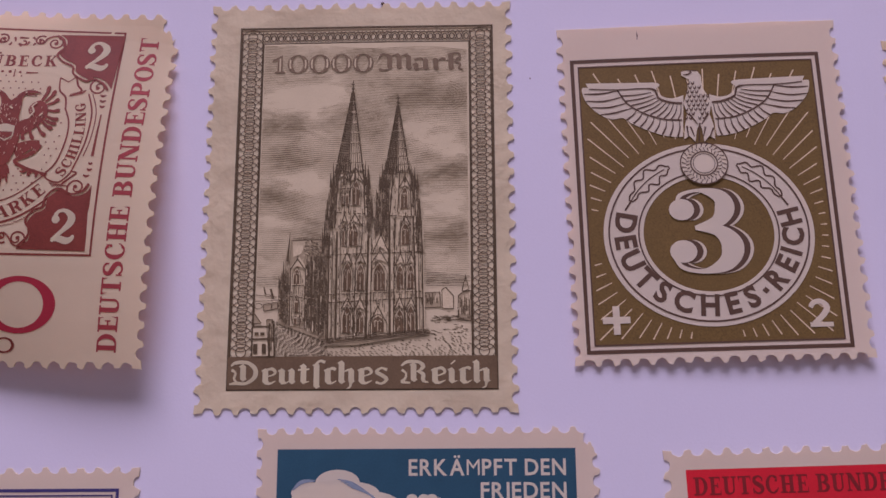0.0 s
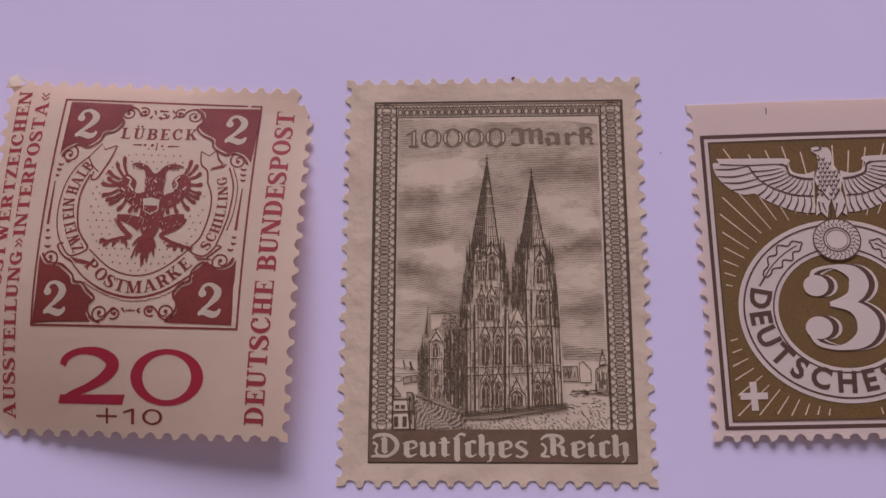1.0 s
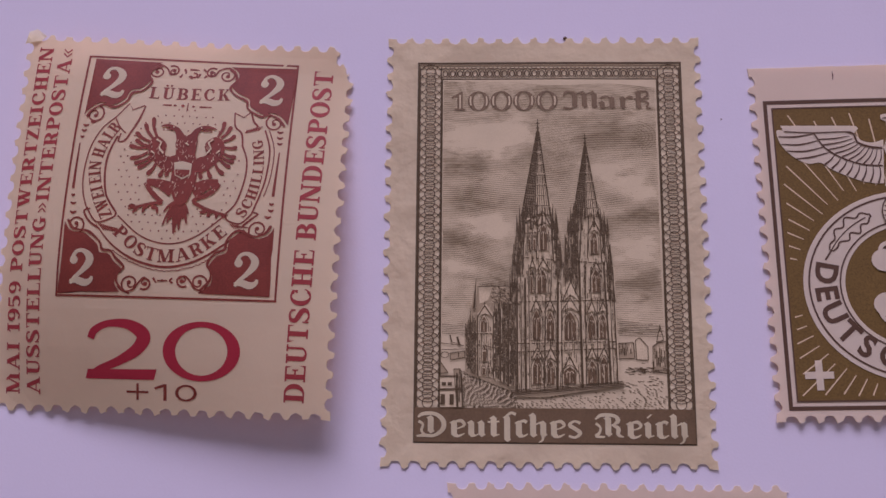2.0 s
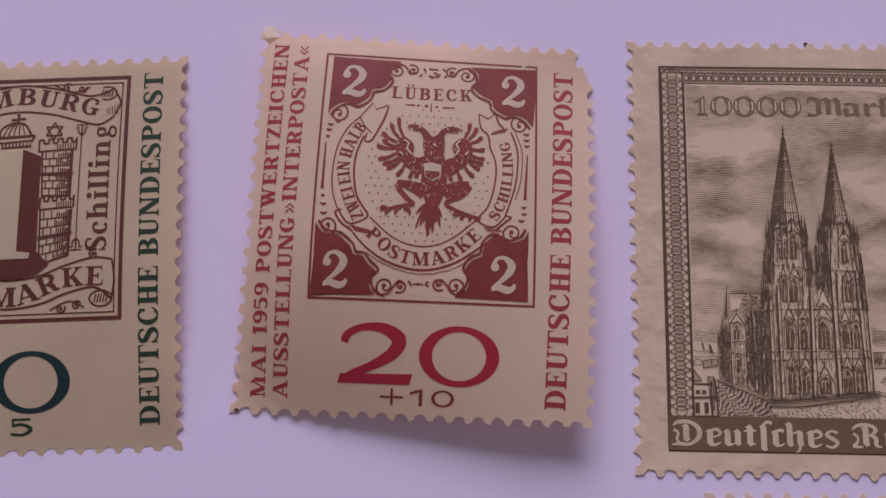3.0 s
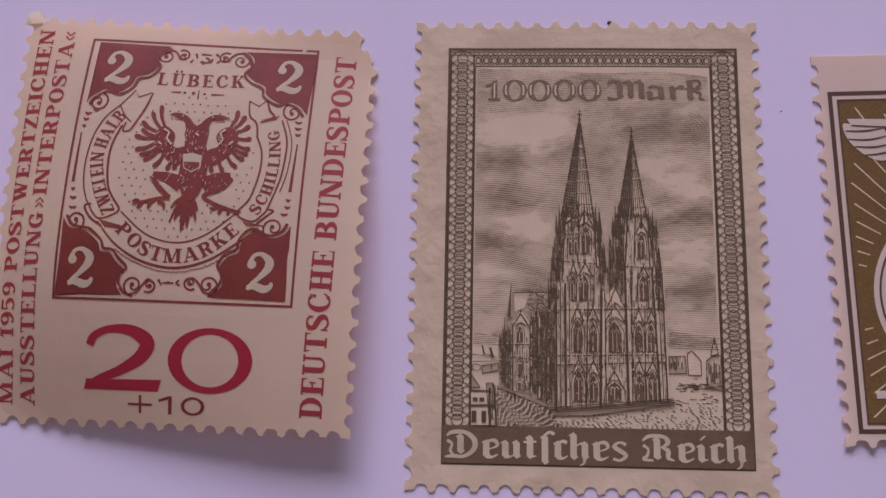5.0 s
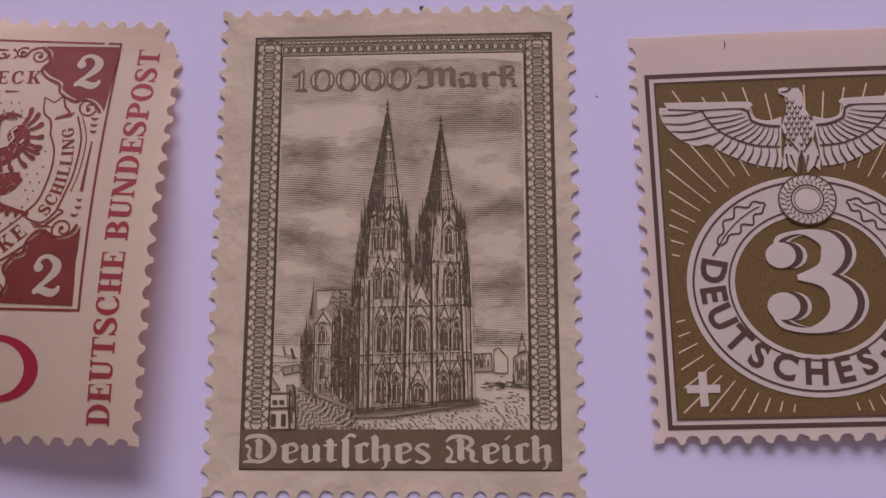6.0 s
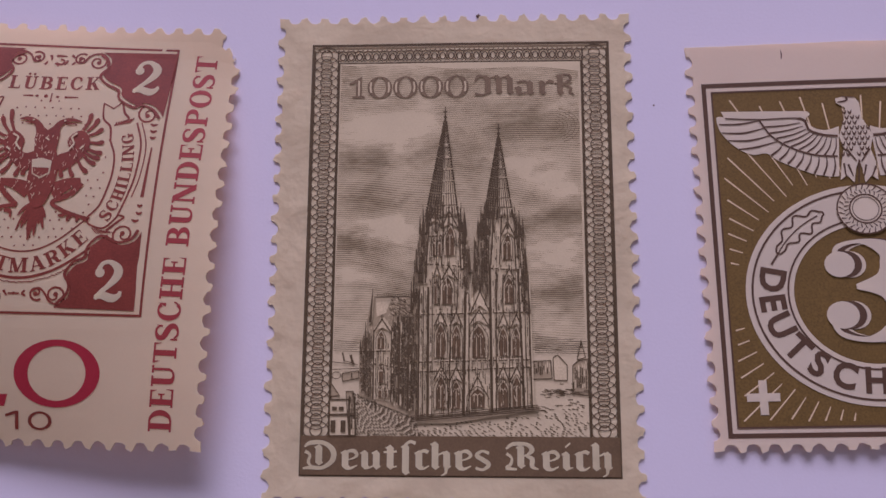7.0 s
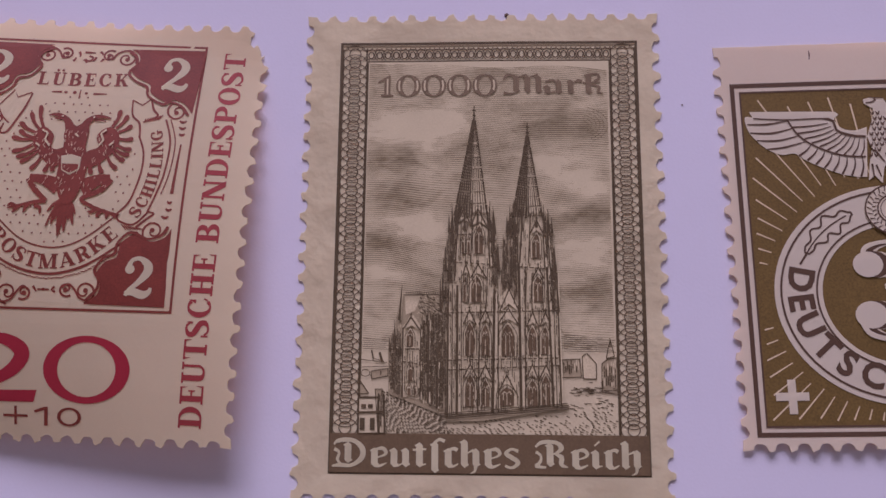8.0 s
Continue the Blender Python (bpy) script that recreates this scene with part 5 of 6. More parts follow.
    for head, jaw, eye in (([(*(8.30, 12.44), 0.70), (*(7.96, 13.13), 0.42), (*(7.51, 13.47), 0.30), (*(7.02, 13.59), 0.20), (*(6.64, 13.49), 0.05)], [(*(7.48, 13.26), 0.12), (*(7.04, 13.30), 0.05)], (7.60, 13.47)),
                           ([(*(9.15, 12.48), 0.70), (*(9.34, 13.14), 0.42), (*(9.79, 13.49), 0.30), (*(10.32, 13.55), 0.20), (*(10.89, 13.43), 0.05)], [(*(9.89, 13.26), 0.12), (*(10.50, 13.26), 0.05)], (9.73, 13.46))):
        printed("device_head", Art(0.03).curve(head, 0.3).curve(jaw, 0.1), M_OXBLOOD, root, lift, 4)
        printed("device_eye", Art(0.03).disc(*eye, 0.07, n=8), M_CREAM, root, lift, 6)
    left_limb = (([(*(8.18, 8.31), 1.1), (*(7.20, 8.75), 0.72), (*(6.12, 8.94), 0.40)], [(*(6.08, 8.84), 0.42), (*(6.71, 7.97), 0.34), (*(7.49, 7.31), 0.26)], (((7.50, 7.29), (6.62, 7.17), (4.97, 6.72)), ((6.37, 7.05), (6.17, 6.78), (6.09, 6.44)), ((5.73, 6.94), (5.53, 6.69), (5.35, 6.41)), ((5.48, 6.88), (5.20, 7.01), (4.98, 6.86)), ((6.72, 6.93), (7.12, 6.84), (7.19, 6.40)))),)
    right_limb = (([(*(9.64, 8.23), 1.2), (*(10.62, 8.83), 0.82), (*(11.51, 9.08), 0.44)], [(*(11.55, 8.98), 0.44), (*(10.96, 8.15), 0.36), (*(9.81, 7.52), 0.26), (*(10.57, 7.01), 0.22)], (((10.51, 7.00), (11.53, 6.66), (12.49, 6.49)), ((10.86, 6.83), (10.62, 6.65), (10.33, 6.67)), ((11.20, 6.70), (11.03, 6.48), (10.97, 6.26)), ((11.59, 6.67), (11.66, 6.43), (11.58, 6.21)), ((12.00, 6.57), (12.15, 6.42), (12.23, 6.26)))),)
    for limb in left_limb + right_limb:
        thigh, shin, toes = limb
        art = Art(0.03).curve(thigh, 0.4).curve(shin, 0.3)
        for p, q, r in toes:
            art.curve([(*p, 0.24), (*q, 0.22), (*r, 0.07)], 0.2, 4)
        printed("device_leg", art, M_OXBLOOD, root, lift, 3)
    for tip, k in (((8.55, 4.90), 0.42), ((8.93, 5.21), 0.34), ((8.01, 5.71), 0.22), ((7.69, 5.54), 0.16), ((7.67, 6.56), 0.18), ((9.47, 5.72), 0.30), ((9.54, 6.45), 0.24), ((9.15, 6.03), 0.3), ((8.21, 5.99), 0.26)):
        x, y = (8.70, 7.36)
        printed("device_tail", Art(0.03).curve([(x, y, 0.5), ((x + tip[0]) / 2 + (tip[0] - x) * 0.15, (y + tip[1]) / 2 + 0.1, k * 1.1), (*tip, 0.07)], 0.3, 5), M_OXBLOOD, root, lift, 3)
    b = Art(0.03).poly([(8.01, 10.52), (8.66, 10.66), (9.37, 10.47), (9.36, 9.56), (8.79, 9.17), (8.18, 9.48)])
    printed("device_shield", b, M_CREAM, root, lift, 5)
    printed("shield_field", Art(0.03).poly([(8.17, 9.96), (9.26, 9.95), (9.26, 9.61), (8.77, 9.31), (8.25, 9.54)]), M_OXBLOOD, root, lift, 6)
    b = Art(0.03)
    for p, q in (((6.43, 12.38), (6.84, 12.15)), ((6.84, 12.15), (6.73, 11.67)), ((6.73, 11.67), (7.12, 11.19)), ((10.74, 12.56), (10.41, 12.25)), ((10.41, 12.25), (10.66, 11.79)), ((10.66, 11.79), (10.40, 11.35)), ((8.68, 12.17), (8.94, 11.96)), ((6.16, 11.39), (6.46, 11.16)), ((11.32, 11.64), (11.11, 11.38))):
        b.line(*p, *q, 0.12, 0.08)
    for i in range(170):                        # pale flecks left by the graver
        x, y = ex + pick.uniform(-2.9, 2.7), ey + pick.uniform(-2.4, 2.2)
        if any(inside_shape(s, x, y) for s in (body, wings[0][0], wings[1][0])) or (abs(x - ex) > 0.9 and -2.6 < y - ey < -1.1):
            k = pick.uniform(0.10, 0.28)
            b.line(x, y, x + k * pick.uniform(-0.7, 0.7), y - k, pick.uniform(0.0, 0.015), 0.0)
    tagged(printed("device_highlight", b, M_CREAM, root, lift, 7), kind="stuff")
    # value
    a = Art(0.03)
    a.curve([(2.85, -3.0, 0.5), (3.15, -2.4, 0.52), (4.2, -1.9, 0.48), (5.75, -1.95, 0.72), (6.85, -2.7, 1.0), (6.4, -3.7, 0.86), (5.0, -4.6, 0.62), (3.6, -5.2, 0.5), (3.0, -5.6, 0.5)], 0.5, 7)
    a.poly([(2.43, -5.95), (2.6, -5.25), (7.92, -5.15), (7.7, -5.92)], 0.9)
    printed("numeral", a, M_CRIMSON, root, lift, 1)
    printed("numeral", wide_nought(Art(0.03), 8.34, -5.92, 14.15, -1.58, 0.95, 0.42), M_CRIMSON, root, lift, 1)
    printed("plus_sign", Art(0.03).rect(5.6, -6.9, 7.3, -6.74).rect(6.37, -7.4, 6.55, -6.2), M_OXBLOOD, root, lift, 1)
    a = Art(0.03).rect(8.45, -7.4, 8.7, -6.2).poly([(8.45, -6.2), (7.75, -6.45), (7.8, -6.6), (8.45, -6.42)])
    printed("surcharge_figure", a, M_OXBLOOD, root, lift, 1)
    printed("surcharge_figure", wide_nought(Art(0.03), 9.35, -7.4, 11.0, -6.2, 0.24, 0.14), M_OXBLOOD, root, lift, 1)
    side_lettering(root, lift, M_ROSE, 19.0, -7.25, 19.0, -7.25, 20.15, -2.85, -1.2, 0.42, 0.2)
    # dark spot painted for the shade where the lower left corner meets the sheet
    b = Art(0.03).poly([(-5.35, -8.3), (-5.2, -8.1), (-4.95, -8.2), (-4.95, -8.38), (-5.15, -8.42)], 0.4)
    printed("corner_shade", b, M_DARKBROWN, root, lift, 1, "small dark spot painted as corner shade")
    # the torn flap on its top left corner
    b = Art(0.03).poly([(-5.4, 20.4), (-5.1, 21.4), (-4.6, 21.75), (-3.7, 21.1), (-4.1, 20.7), (-4.8, 20.5)], 0.4)
    mesh_object("torn_flap", [(x * MM, y * MM, (lift(x, y) + 0.18 + 0.12 * math.sin(3 * x + 2 * y)) * MM) for x, y in b.v], b.f, M_CREAM, root, "small folded paper flap")


luebeck_stamp(luebeck)


def hamburg_stamp(root):
    lift, W, H = lift_hamburg, 17.2, 19.45
    ink = M_DARKRED
    a = Art(0.035).box(0, 0, W, H, 0.30).box(0.55, 0.55, W - 0.55, H - 0.55, 0.10)
    printed("frame_line", a, ink, root, lift)
    # ribbons
    a = Art(0.035)
    top_hi = [(1.4, 18.1), (3.0, 17.75), (5.4, 18.35), (8.6, 18.88), (11.6, 18.45), (14.2, 17.8), (16.0, 18.4)]
    top_lo = [(1.3, 15.7), (2.4, 15.3), (4.2, 15.75), (6.2, 16.3), (8.6, 16.65), (11.2, 16.35), (13.6, 15.65), (15.0, 15.4), (16.1, 16.1)]
    a.curve(top_hi, 0.12).curve(top_lo, 0.13)
    a.curve([(1.4, 17.9, 0.12), (1.0, 17.0, 0.14), (1.3, 15.9, 0.12)], 0.1).curve([(16.0, 18.2, 0.12), (16.5, 17.2, 0.14), (16.1, 16.2, 0.12)], 0.1)
    a.ellipse(1.9, 17.75, 0.75, 0.55, 0.09, 14, 60, 300).ellipse(15.4, 18.0, 0.75, 0.55, 0.09, 14, -120, 120)
    low_hi = [(0.95, 4.6), (2.4, 4.75), (4.6, 4.2), (6.4, 3.45), (8.6, 3.2), (10.8, 3.45), (12.8, 4.2), (14.9, 4.75), (16.4, 4.6)]
    low_lo = [(0.9, 1.6), (2.2, 2.5), (4.2, 2.1), (6.2, 1.35), (8.6, 1.05), (11.0, 1.35), (13.0, 2.1), (15.1, 2.5), (16.4, 1.6)]
    a.curve(low_hi, 0.12).curve(low_lo, 0.13)
    a.curve([(0.95, 4.6, 0.12), (0.75, 3.0, 0.13), (0.9, 1.6, 0.12)], 0.1).curve([(16.4, 4.6, 0.12), (16.6, 3.0, 0.13), (16.4, 1.6, 0.12)], 0.1)
    a.ellipse(1.75, 1.65, 0.85, 0.6, 0.1, 16).ellipse(15.6, 1.65, 0.85, 0.6, 0.1, 16)
    for i in range(5):
        a.line(1.25 + 0.22 * i, 1.35, 1.4 + 0.22 * i, 2.0, 0.06).line(15.1 + 0.22 * i, 1.35, 15.25 + 0.22 * i, 2.0, 0.06)
        a.line(1.5 + 0.2 * i, 17.5, 1.62 + 0.2 * i, 18.1, 0.06).line(14.95 + 0.2 * i, 17.7, 15.05 + 0.2 * i, 18.3, 0.06)
        a.line(1.15 + 0.2 * i, 16.0, 1.2 + 0.2 * i, 16.9 - 0.1 * i, 0.03).line(16.3 - 0.2 * i, 16.2, 16.25 - 0.2 * i, 17.1 - 0.1 * i, 0.03)
    for x, y, hand in ((3.6, 18.35, 1), (4.9, 18.55, -1), (12.2, 18.6, 1), (13.4, 18.45, -1), (3.5, 1.15, -1), (4.6, 0.95, 1), (12.6, 0.95, -1), (13.8, 1.15, 1)):
        a.spiral(x, y, 0.38, 1.2, 0.5, 0.11, hand)
    a.curve([(3.2, 18.6), (4.3, 18.2), (5.8, 18.75)], 0.08).curve([(11.2, 18.8), (12.8, 18.2), (14.0, 18.6)], 0.08)
    a.curve([(2.9, 1.0), (4.1, 1.5), (5.4, 0.85)], 0.08).curve([(11.8, 0.85), (13.2, 1.5), (14.4, 1.0)], 0.08)
    printed("ribbon_outline", a, ink, root, lift)
    lettered("town_letter", "HAMBURG", along([(2.52, 15.91), (4.96, 16.40), (8.32, 17.25), (11.41, 16.86), (14.70, 16.07)]), 1.4, 12.7, ink, root, lift, 1, serif=1, lead=0.16)
    lettered("ribbon_letter", "POSTMARKE", along([(1.17, 2.53), (4.45, 2.22), (6.95, 1.42), (8.42, 1.24), (10.36, 1.55), (12.92, 2.54), (15.70, 2.63)]), 1.45, 15.6, ink, root, lift, 1, serif=1, lead=0.12)
    lettered("value_letter", "Ein", along([(2.61, 7.49), (2.58, 9.11), (2.57, 12.72)]), 1.75, 5.0, ink, root, lift, 1, serif=1, lead=0.14)
    lettered("value_letter", "Schilling", along([(15.91, 5.27), (15.93, 8.73), (15.87, 15.36)]), 1.6, 9.7, ink, root, lift, 1, serif=1, lead=0.10)
    # columns, stars, scrolls
    a = Art(0.035)
    for x in (3.05, 13.6):                      # slender columns with leafy ends
        a.line(x, 6.2, x, 14.6, 0.06)
        for e, y in ((1, 14.5), (-1, 6.3)):
            a.line(x, y, x, y + e * 0.85, 0.16, 0.06).line(x - 0.45, y + e * 0.9, x + 0.45, y + e * 0.9, 0.06)
            for d in (-1, 1):
                a.curve([(x, y, 0.06), (x + d * 0.26, y + e * 0.3, 0.09), (x + d * 0.26, y + e * 0.7, 0.06), (x + d * 0.48, y + e * 0.6, 0.05)], 0.06, 3)
    for cx, cy in ((5.65, 14.95), (11.45, 14.95)):
        for r in (0, math.pi):
            tri = [(cx + 0.72 * math.sin(r + 2 * math.pi * i / 3), cy + 0.72 * math.cos(r + 2 * math.pi * i / 3)) for i in range(3)]
            for p, q in zip(tri, tri[1:] + tri[:1]):
                a.line(*p, *q, 0.09)
    for x, y, hand in ((1.35, 14.4, 1), (2.2, 13.9, -1), (1.3, 13.4, -1), (2.1, 15.0, 1), (1.4, 6.5, 1), (2.2, 6.0, -1), (1.3, 5.4, -1), (2.3, 5.2, 1), (15.0, 5.0, 1)):
        a.spiral(x, y, 0.42, 1.3, x * 3, 0.13, hand)
    a.curve([(0.9, 15.2), (1.7, 14.2), (1.4, 13.1), (2.3, 12.9)], 0.1).curve([(0.9, 7.1), (1.8, 6.2), (1.3, 5.1), (2.6, 4.9)], 0.1)
    printed("scroll_ornament", a, ink, root, lift)
    # castle: two turrets in coursed stone on either side of the figure
    a = Art(0.035)
    pick = random.Random(5)
    for corners, rows, shade_right in ((((3.94, 13.08), (6.65, 13.03), (6.53, 9.84), (3.93, 9.92)), 6, True), (((3.72, 8.65), (6.53, 8.57), (6.25, 4.99), (3.70, 4.89)), 6, True),
                                       (((10.63, 13.28), (12.94, 13.32), (12.95, 9.66), (10.82, 9.72)), 6, True), (((10.77, 8.54), (13.13, 8.60), (13.02, 4.98), (10.85, 4.38)), 6, True)):
        (x0, t0), (x1, t1), (x2, b1), (x3, b0) = corners

        def at(u, v):
            return (x3 + (x0 - x3) * v) * (1 - u) + (x2 + (x1 - x2) * v) * u, (b0 + (t0 - b0) * v) * (1 - u) + (b1 + (t1 - b1) * v) * u

        a.line(*at(0, 0), *at(0, 1), 0.10).line(*at(1, 0), *at(1, 1), 0.17)
        for r in range(rows):
            v = r / rows
            a.line(*at(0, v), *at(1, v), 0.10 if r % 3 == 0 else 0.055)
            for u in ((0.12, 0.38) if r % 2 else (0.25, 0.5)):
                a.line(*at(u, v), *at(u, v + 0.9 / rows), 0.055)
            for n in range(6):                  # shading towards the outer edge
                u = 0.56 + 0.075 * n
                a.line(*at(u, v + 0.02), *at(u, v + pick.uniform(0.5, 0.95) / rows), 0.05 + 0.012 * n)
        a.line(*at(-0.06, 0.5), *at(1.08, 0.5), 0.09).line(*at(-0.06, 0.46), *at(1.08, 0.46), 0.06)
    for p, q in (((3.72, 13.12), (6.68, 13.34)), ((10.34, 13.29), (13.24, 13.43)), ((3.52, 8.66), (6.47, 8.96)), ((10.71, 8.62), (13.29, 8.77))):
        dx, dy = q[0] - p[0], q[1] - p[1]
        top = [p]
        for i in range(4):
            for e, up in ((0.0, 0.95), (0.5, 0.95), (0.5, 0.62), (1.0, 0.62)):
                k = (i + e) / 4
                top.append((p[0] + dx * min(k, 0.995), p[1] + dy * k + up))
        top += [(q[0], q[1] + 0.95), q]
        for u, v in zip(top, top[1:] + top[:1]):
            a.line(*u, *v, 0.11)
        for i in range(7):
            k = 0.5 + 0.07 * i
            a.line(p[0] + dx * k, p[1] + dy * k + 0.08, p[0] + dx * k, p[1] + dy * k + 0.5, 0.05)
    a.curve([(*(7.23, 14.50), 0.11), (*(7.26, 15.20), 0.12), (*(7.91, 15.66), 0.12), (*(8.59, 15.74), 0.12), (*(9.20, 15.49), 0.13), (*(9.67, 14.68), 0.16)], 0.1)
    for i in range(6):
        x, y = (7.44, 14.58)
        a.curve([(x + 0.42 * i, y + 0.05 * i, 0.06), (x + 0.3 * i + 0.35, y + 0.75, 0.05), (x + 0.16 * i + 0.85, y + 1.12, 0.04)], 0.05, 3)
    a.line(*(6.97, 14.51), *(9.98, 14.64), 0.17).line(*(7.34, 14.09), *(9.70, 14.24), 0.10).line(*(7.37, 13.67), *(9.72, 13.77), 0.12).line(*(9.98, 14.64), *(9.70, 14.12), 0.12).line(*(6.97, 14.51), *(7.34, 14.02), 0.12)
    for i in range(9):
        x, y = (7.46, 13.77)
        a.line(x + 0.27 * i, y, x + 0.27 * i, y + 0.28, 0.08)
    a.line(*(8.56, 15.69), *(8.55, 16.35), 0.13).line(*(8.14, 16.01), *(8.99, 16.08), 0.15).disc(*(8.54, 16.38), 0.16, n=4).disc(*(8.09, 16.01), 0.13, n=4).disc(*(9.04, 16.08), 0.13, n=4)
    printed("castle_engraving", a, ink, root, lift)
    # the large figure one and its cast block
    a = Art(0.035).poly([(9.15, 13.51), (10.58, 12.90), (10.64, 5.37), (11.62, 4.36), (10.76, 3.65), (9.46, 3.31), (8.16, 3.27), (6.83, 3.50), (5.97, 4.26), (5.61, 4.68), (5.74, 5.25), (9.13, 5.08)], 1.0)
    a.poly([(5.42, 12.58), (6.94, 12.50), (6.75, 10.26), (6.59, 8.99), (6.74, 5.23), (6.41, 5.24), (6.35, 11.31)], 1.0)
    printed("figure_shadow", a, ink, root, lift, 3)
    b = Art(0.035).poly([(7.29, 13.53), (9.15, 13.54), (9.15, 10.71), (9.11, 5.41), (10.15, 5.29), (10.08, 4.86), (5.77, 4.81), (5.88, 5.23), (6.82, 5.28), (6.82, 9.33), (6.94, 12.46), (5.50, 12.63), (5.53, 12.92), (6.57, 13.03)], 1.0)
    printed("figure_one", b, M_BUFF, root, lift, 4, "large pale numeral one")
    # value
    a = Art(0.035).poly([(5.45, -6.6), (6.5, -6.6), (6.6, -2.1), (6.25, -2.1), (4.6, -3.0), (2.55, -3.35), (2.7, -3.75), (4.2, -3.55), (5.5, -3.05)], 0.9)
    printed("numeral", a, M_TEAL, root, lift)
    printed("numeral", wide_nought(Art(0.035), 7.5, -6.7, 13.35, -2.1, 0.92, 0.38), M_TEAL, root, lift)
    a = Art(0.035).rect(6.55, -7.78, 7.95, -7.62).rect(7.16, -8.36, 7.34, -7.06)
    printed("plus_sign", a, M_GREEN, root, lift)
    a = Art(0.035).rect(9.1, -7.2, 10.4, -7.03).rect(9.0, -7.65, 9.17, -7.05)
    a.curve([(9.05, -7.57, 0.15), (9.75, -7.47, 0.17), (10.4, -7.83, 0.26), (9.8, -8.23, 0.17), (8.9, -8.15, 0.15)], 0.15)
    printed("surcharge_figure", a, M_GREEN, root, lift)
    side_lettering(root, lift, M_GREEN, 20.0, -7.85, 19.6, -7.9, 19.3, -2.65, -0.95, -0.25)


M_DARKRED = material("dark_red_brown_ink", (0.105, 0.033, 0.020), 0.6, 0.2, 0.12, 0.0, 9000, 500)
hamburg_stamp(hamburg)


def reich_stamp(root):
    lift, W, H = lift_reich, 20.15, 24.0
    cx, cy = 9.98, 9.15
    printed("frame_line", Art().box(0, 0, W, H, 0.30), M_DARKBROWN, root, lift)
    printed("olive_ground", Art().rect(0.68, 0.68, W - 0.68, H - 0.68), M_OLIVE, root, lift)
    printed("inner_line", Art().box(0.60, 0.60, W - 0.60, H - 0.60, 0.12), M_DARKBROWN, root, lift, 2)
    for i in range(64):
        ang = 2 * math.pi * (i + 0.5) / 64
        c, s = math.cos(ang), math.sin(ang)
        far = min((W - 0.95 - cx) / c if c > 0 else (0.95 - cx) / c, (H - 0.95 - cy) / s if s > 0 else (0.95 - cy) / s)
        near = 1 / math.sqrt((c / 8.7) ** 2 + (s / 7.8) ** 2)
        if far - near < 0.5:
            continue
        r0, r1 = near + (far - near) * (0.03 + 0.05 * (i % 2)), near + (far - near) * (0.96 - 0.04 * (i % 3))
        printed("ray", Art().line(cx + c * r0, cy + s * r0, cx + c * r1, cy + s * r1, 0.07, 0.11), M_RAY, root, lift, 2)
    # the ring
    n = 72
    outer = [(cx + 8.15 * math.cos(2 * math.pi * i / n), cy + 7.3 * math.sin(2 * math.pi * i / n)) for i in range(n)]
    mid = [(cx + 6.6 * math.cos(2 * math.pi * i / n), cy + 5.95 * math.sin(2 * math.pi * i / n)) for i in range(n)]
    inner = [(cx + 5.05 * math.cos(2 * math.pi * i / n), cy + 4.6 * math.sin(2 * math.pi * i / n)) for i in range(n)]
    ring = Art().add(outer + mid + inner, [[k * n + i, k * n + (i + 1) % n, (k + 1) * n + (i + 1) % n, (k + 1) * n + i] for k in (0, 1) for i in range(n)])
    printed("ring", ring, M_PALE, root, lift, 3, "pale ring round the numeral")
    a = Art().ellipse(cx, cy, 7.72, 6.9, 0.14, 72).ellipse(cx, cy, 5.42, 4.95, 0.12, 64)
    printed("ring_line", a, M_DARKBROWN, root, lift, 4)
    lettered("country_letter", "DEUTSCHES", around(cx, cy, 7.25, 6.43, 163, 300), 1.55, 16.2, M_DARKBROWN, root, lift, 4, bold=0.035, serif=0, lead=0.40)
    lettered("country_letter", "REICH", around(cx, cy, 7.25, 6.43, 313, 377), 1.55, 7.5, M_DARKBROWN, root, lift, 4, bold=0.035, serif=0, lead=0.40)
    printed("centre_dot", Art().disc(cx + 6.55 * math.cos(radians(307)), cy + 5.8 * math.sin(radians(307)), 0.28, n=4), M_DARKBROWN, root, lift, 4)
    for e in (-1, 1):                           # oak sprays on the ring
        a = Art()
        rim = []
        for i in range(33):
            k = i / 32
            ang = radians(90 + 62 - 38 * k)
            wob = (0.62 + 0.24 * math.sin(k * 3.6 * 2 * math.pi)) * math.sin(math.pi * min(0.97, 0.03 + k ** 1.5)) ** 0.6
            rim.append((ang, wob))
        up = [(cx - e * -(6.6 + w) * math.cos(t), cy + (5.95 + w * 0.9) * math.sin(t)) for t, w in rim]
        dn = [(cx - e * -(6.6 - w) * math.cos(t), cy + (5.95 - w * 0.9) * math.sin(t)) for t, w in rim]
        a.ribbon(up + dn[::-1], 0.13, True)
        a.ribbon([(cx + e * 6.6 * math.cos(t), cy + 5.95 * math.sin(t)) for t, w in rim[:-3]], 0.09)
        t0 = rim[0][0]
        a.line(cx + e * 6.6 * math.cos(t0), cy + 5.95 * math.sin(t0), cx + e * 6.75 * math.cos(t0 + 0.14), cy + 6.0 * math.sin(t0 + 0.14), 0.14)
        printed("oak_spray", a, M_DARKBROWN, root, lift, 4)

    def three(dx, dy, grow):
        s = Art()
        x, y = 6.76 + dx, 6.0 + dy
        s.curve([(x + 0.95, y + 5.35, 0.3), (x + 1.2, y + 6.25, 0.32 + grow), (x + 2.7, y + 6.6, 0.3 + grow), (x + 4.2, y + 6.1, 1.1 + grow), (x + 4.6, y + 5.1, 1.55 + grow), (x + 3.9, y + 4.05, 1.0 + grow), (x + 2.2, y + 3.6, 0.32 + grow)], 0.4, 7)
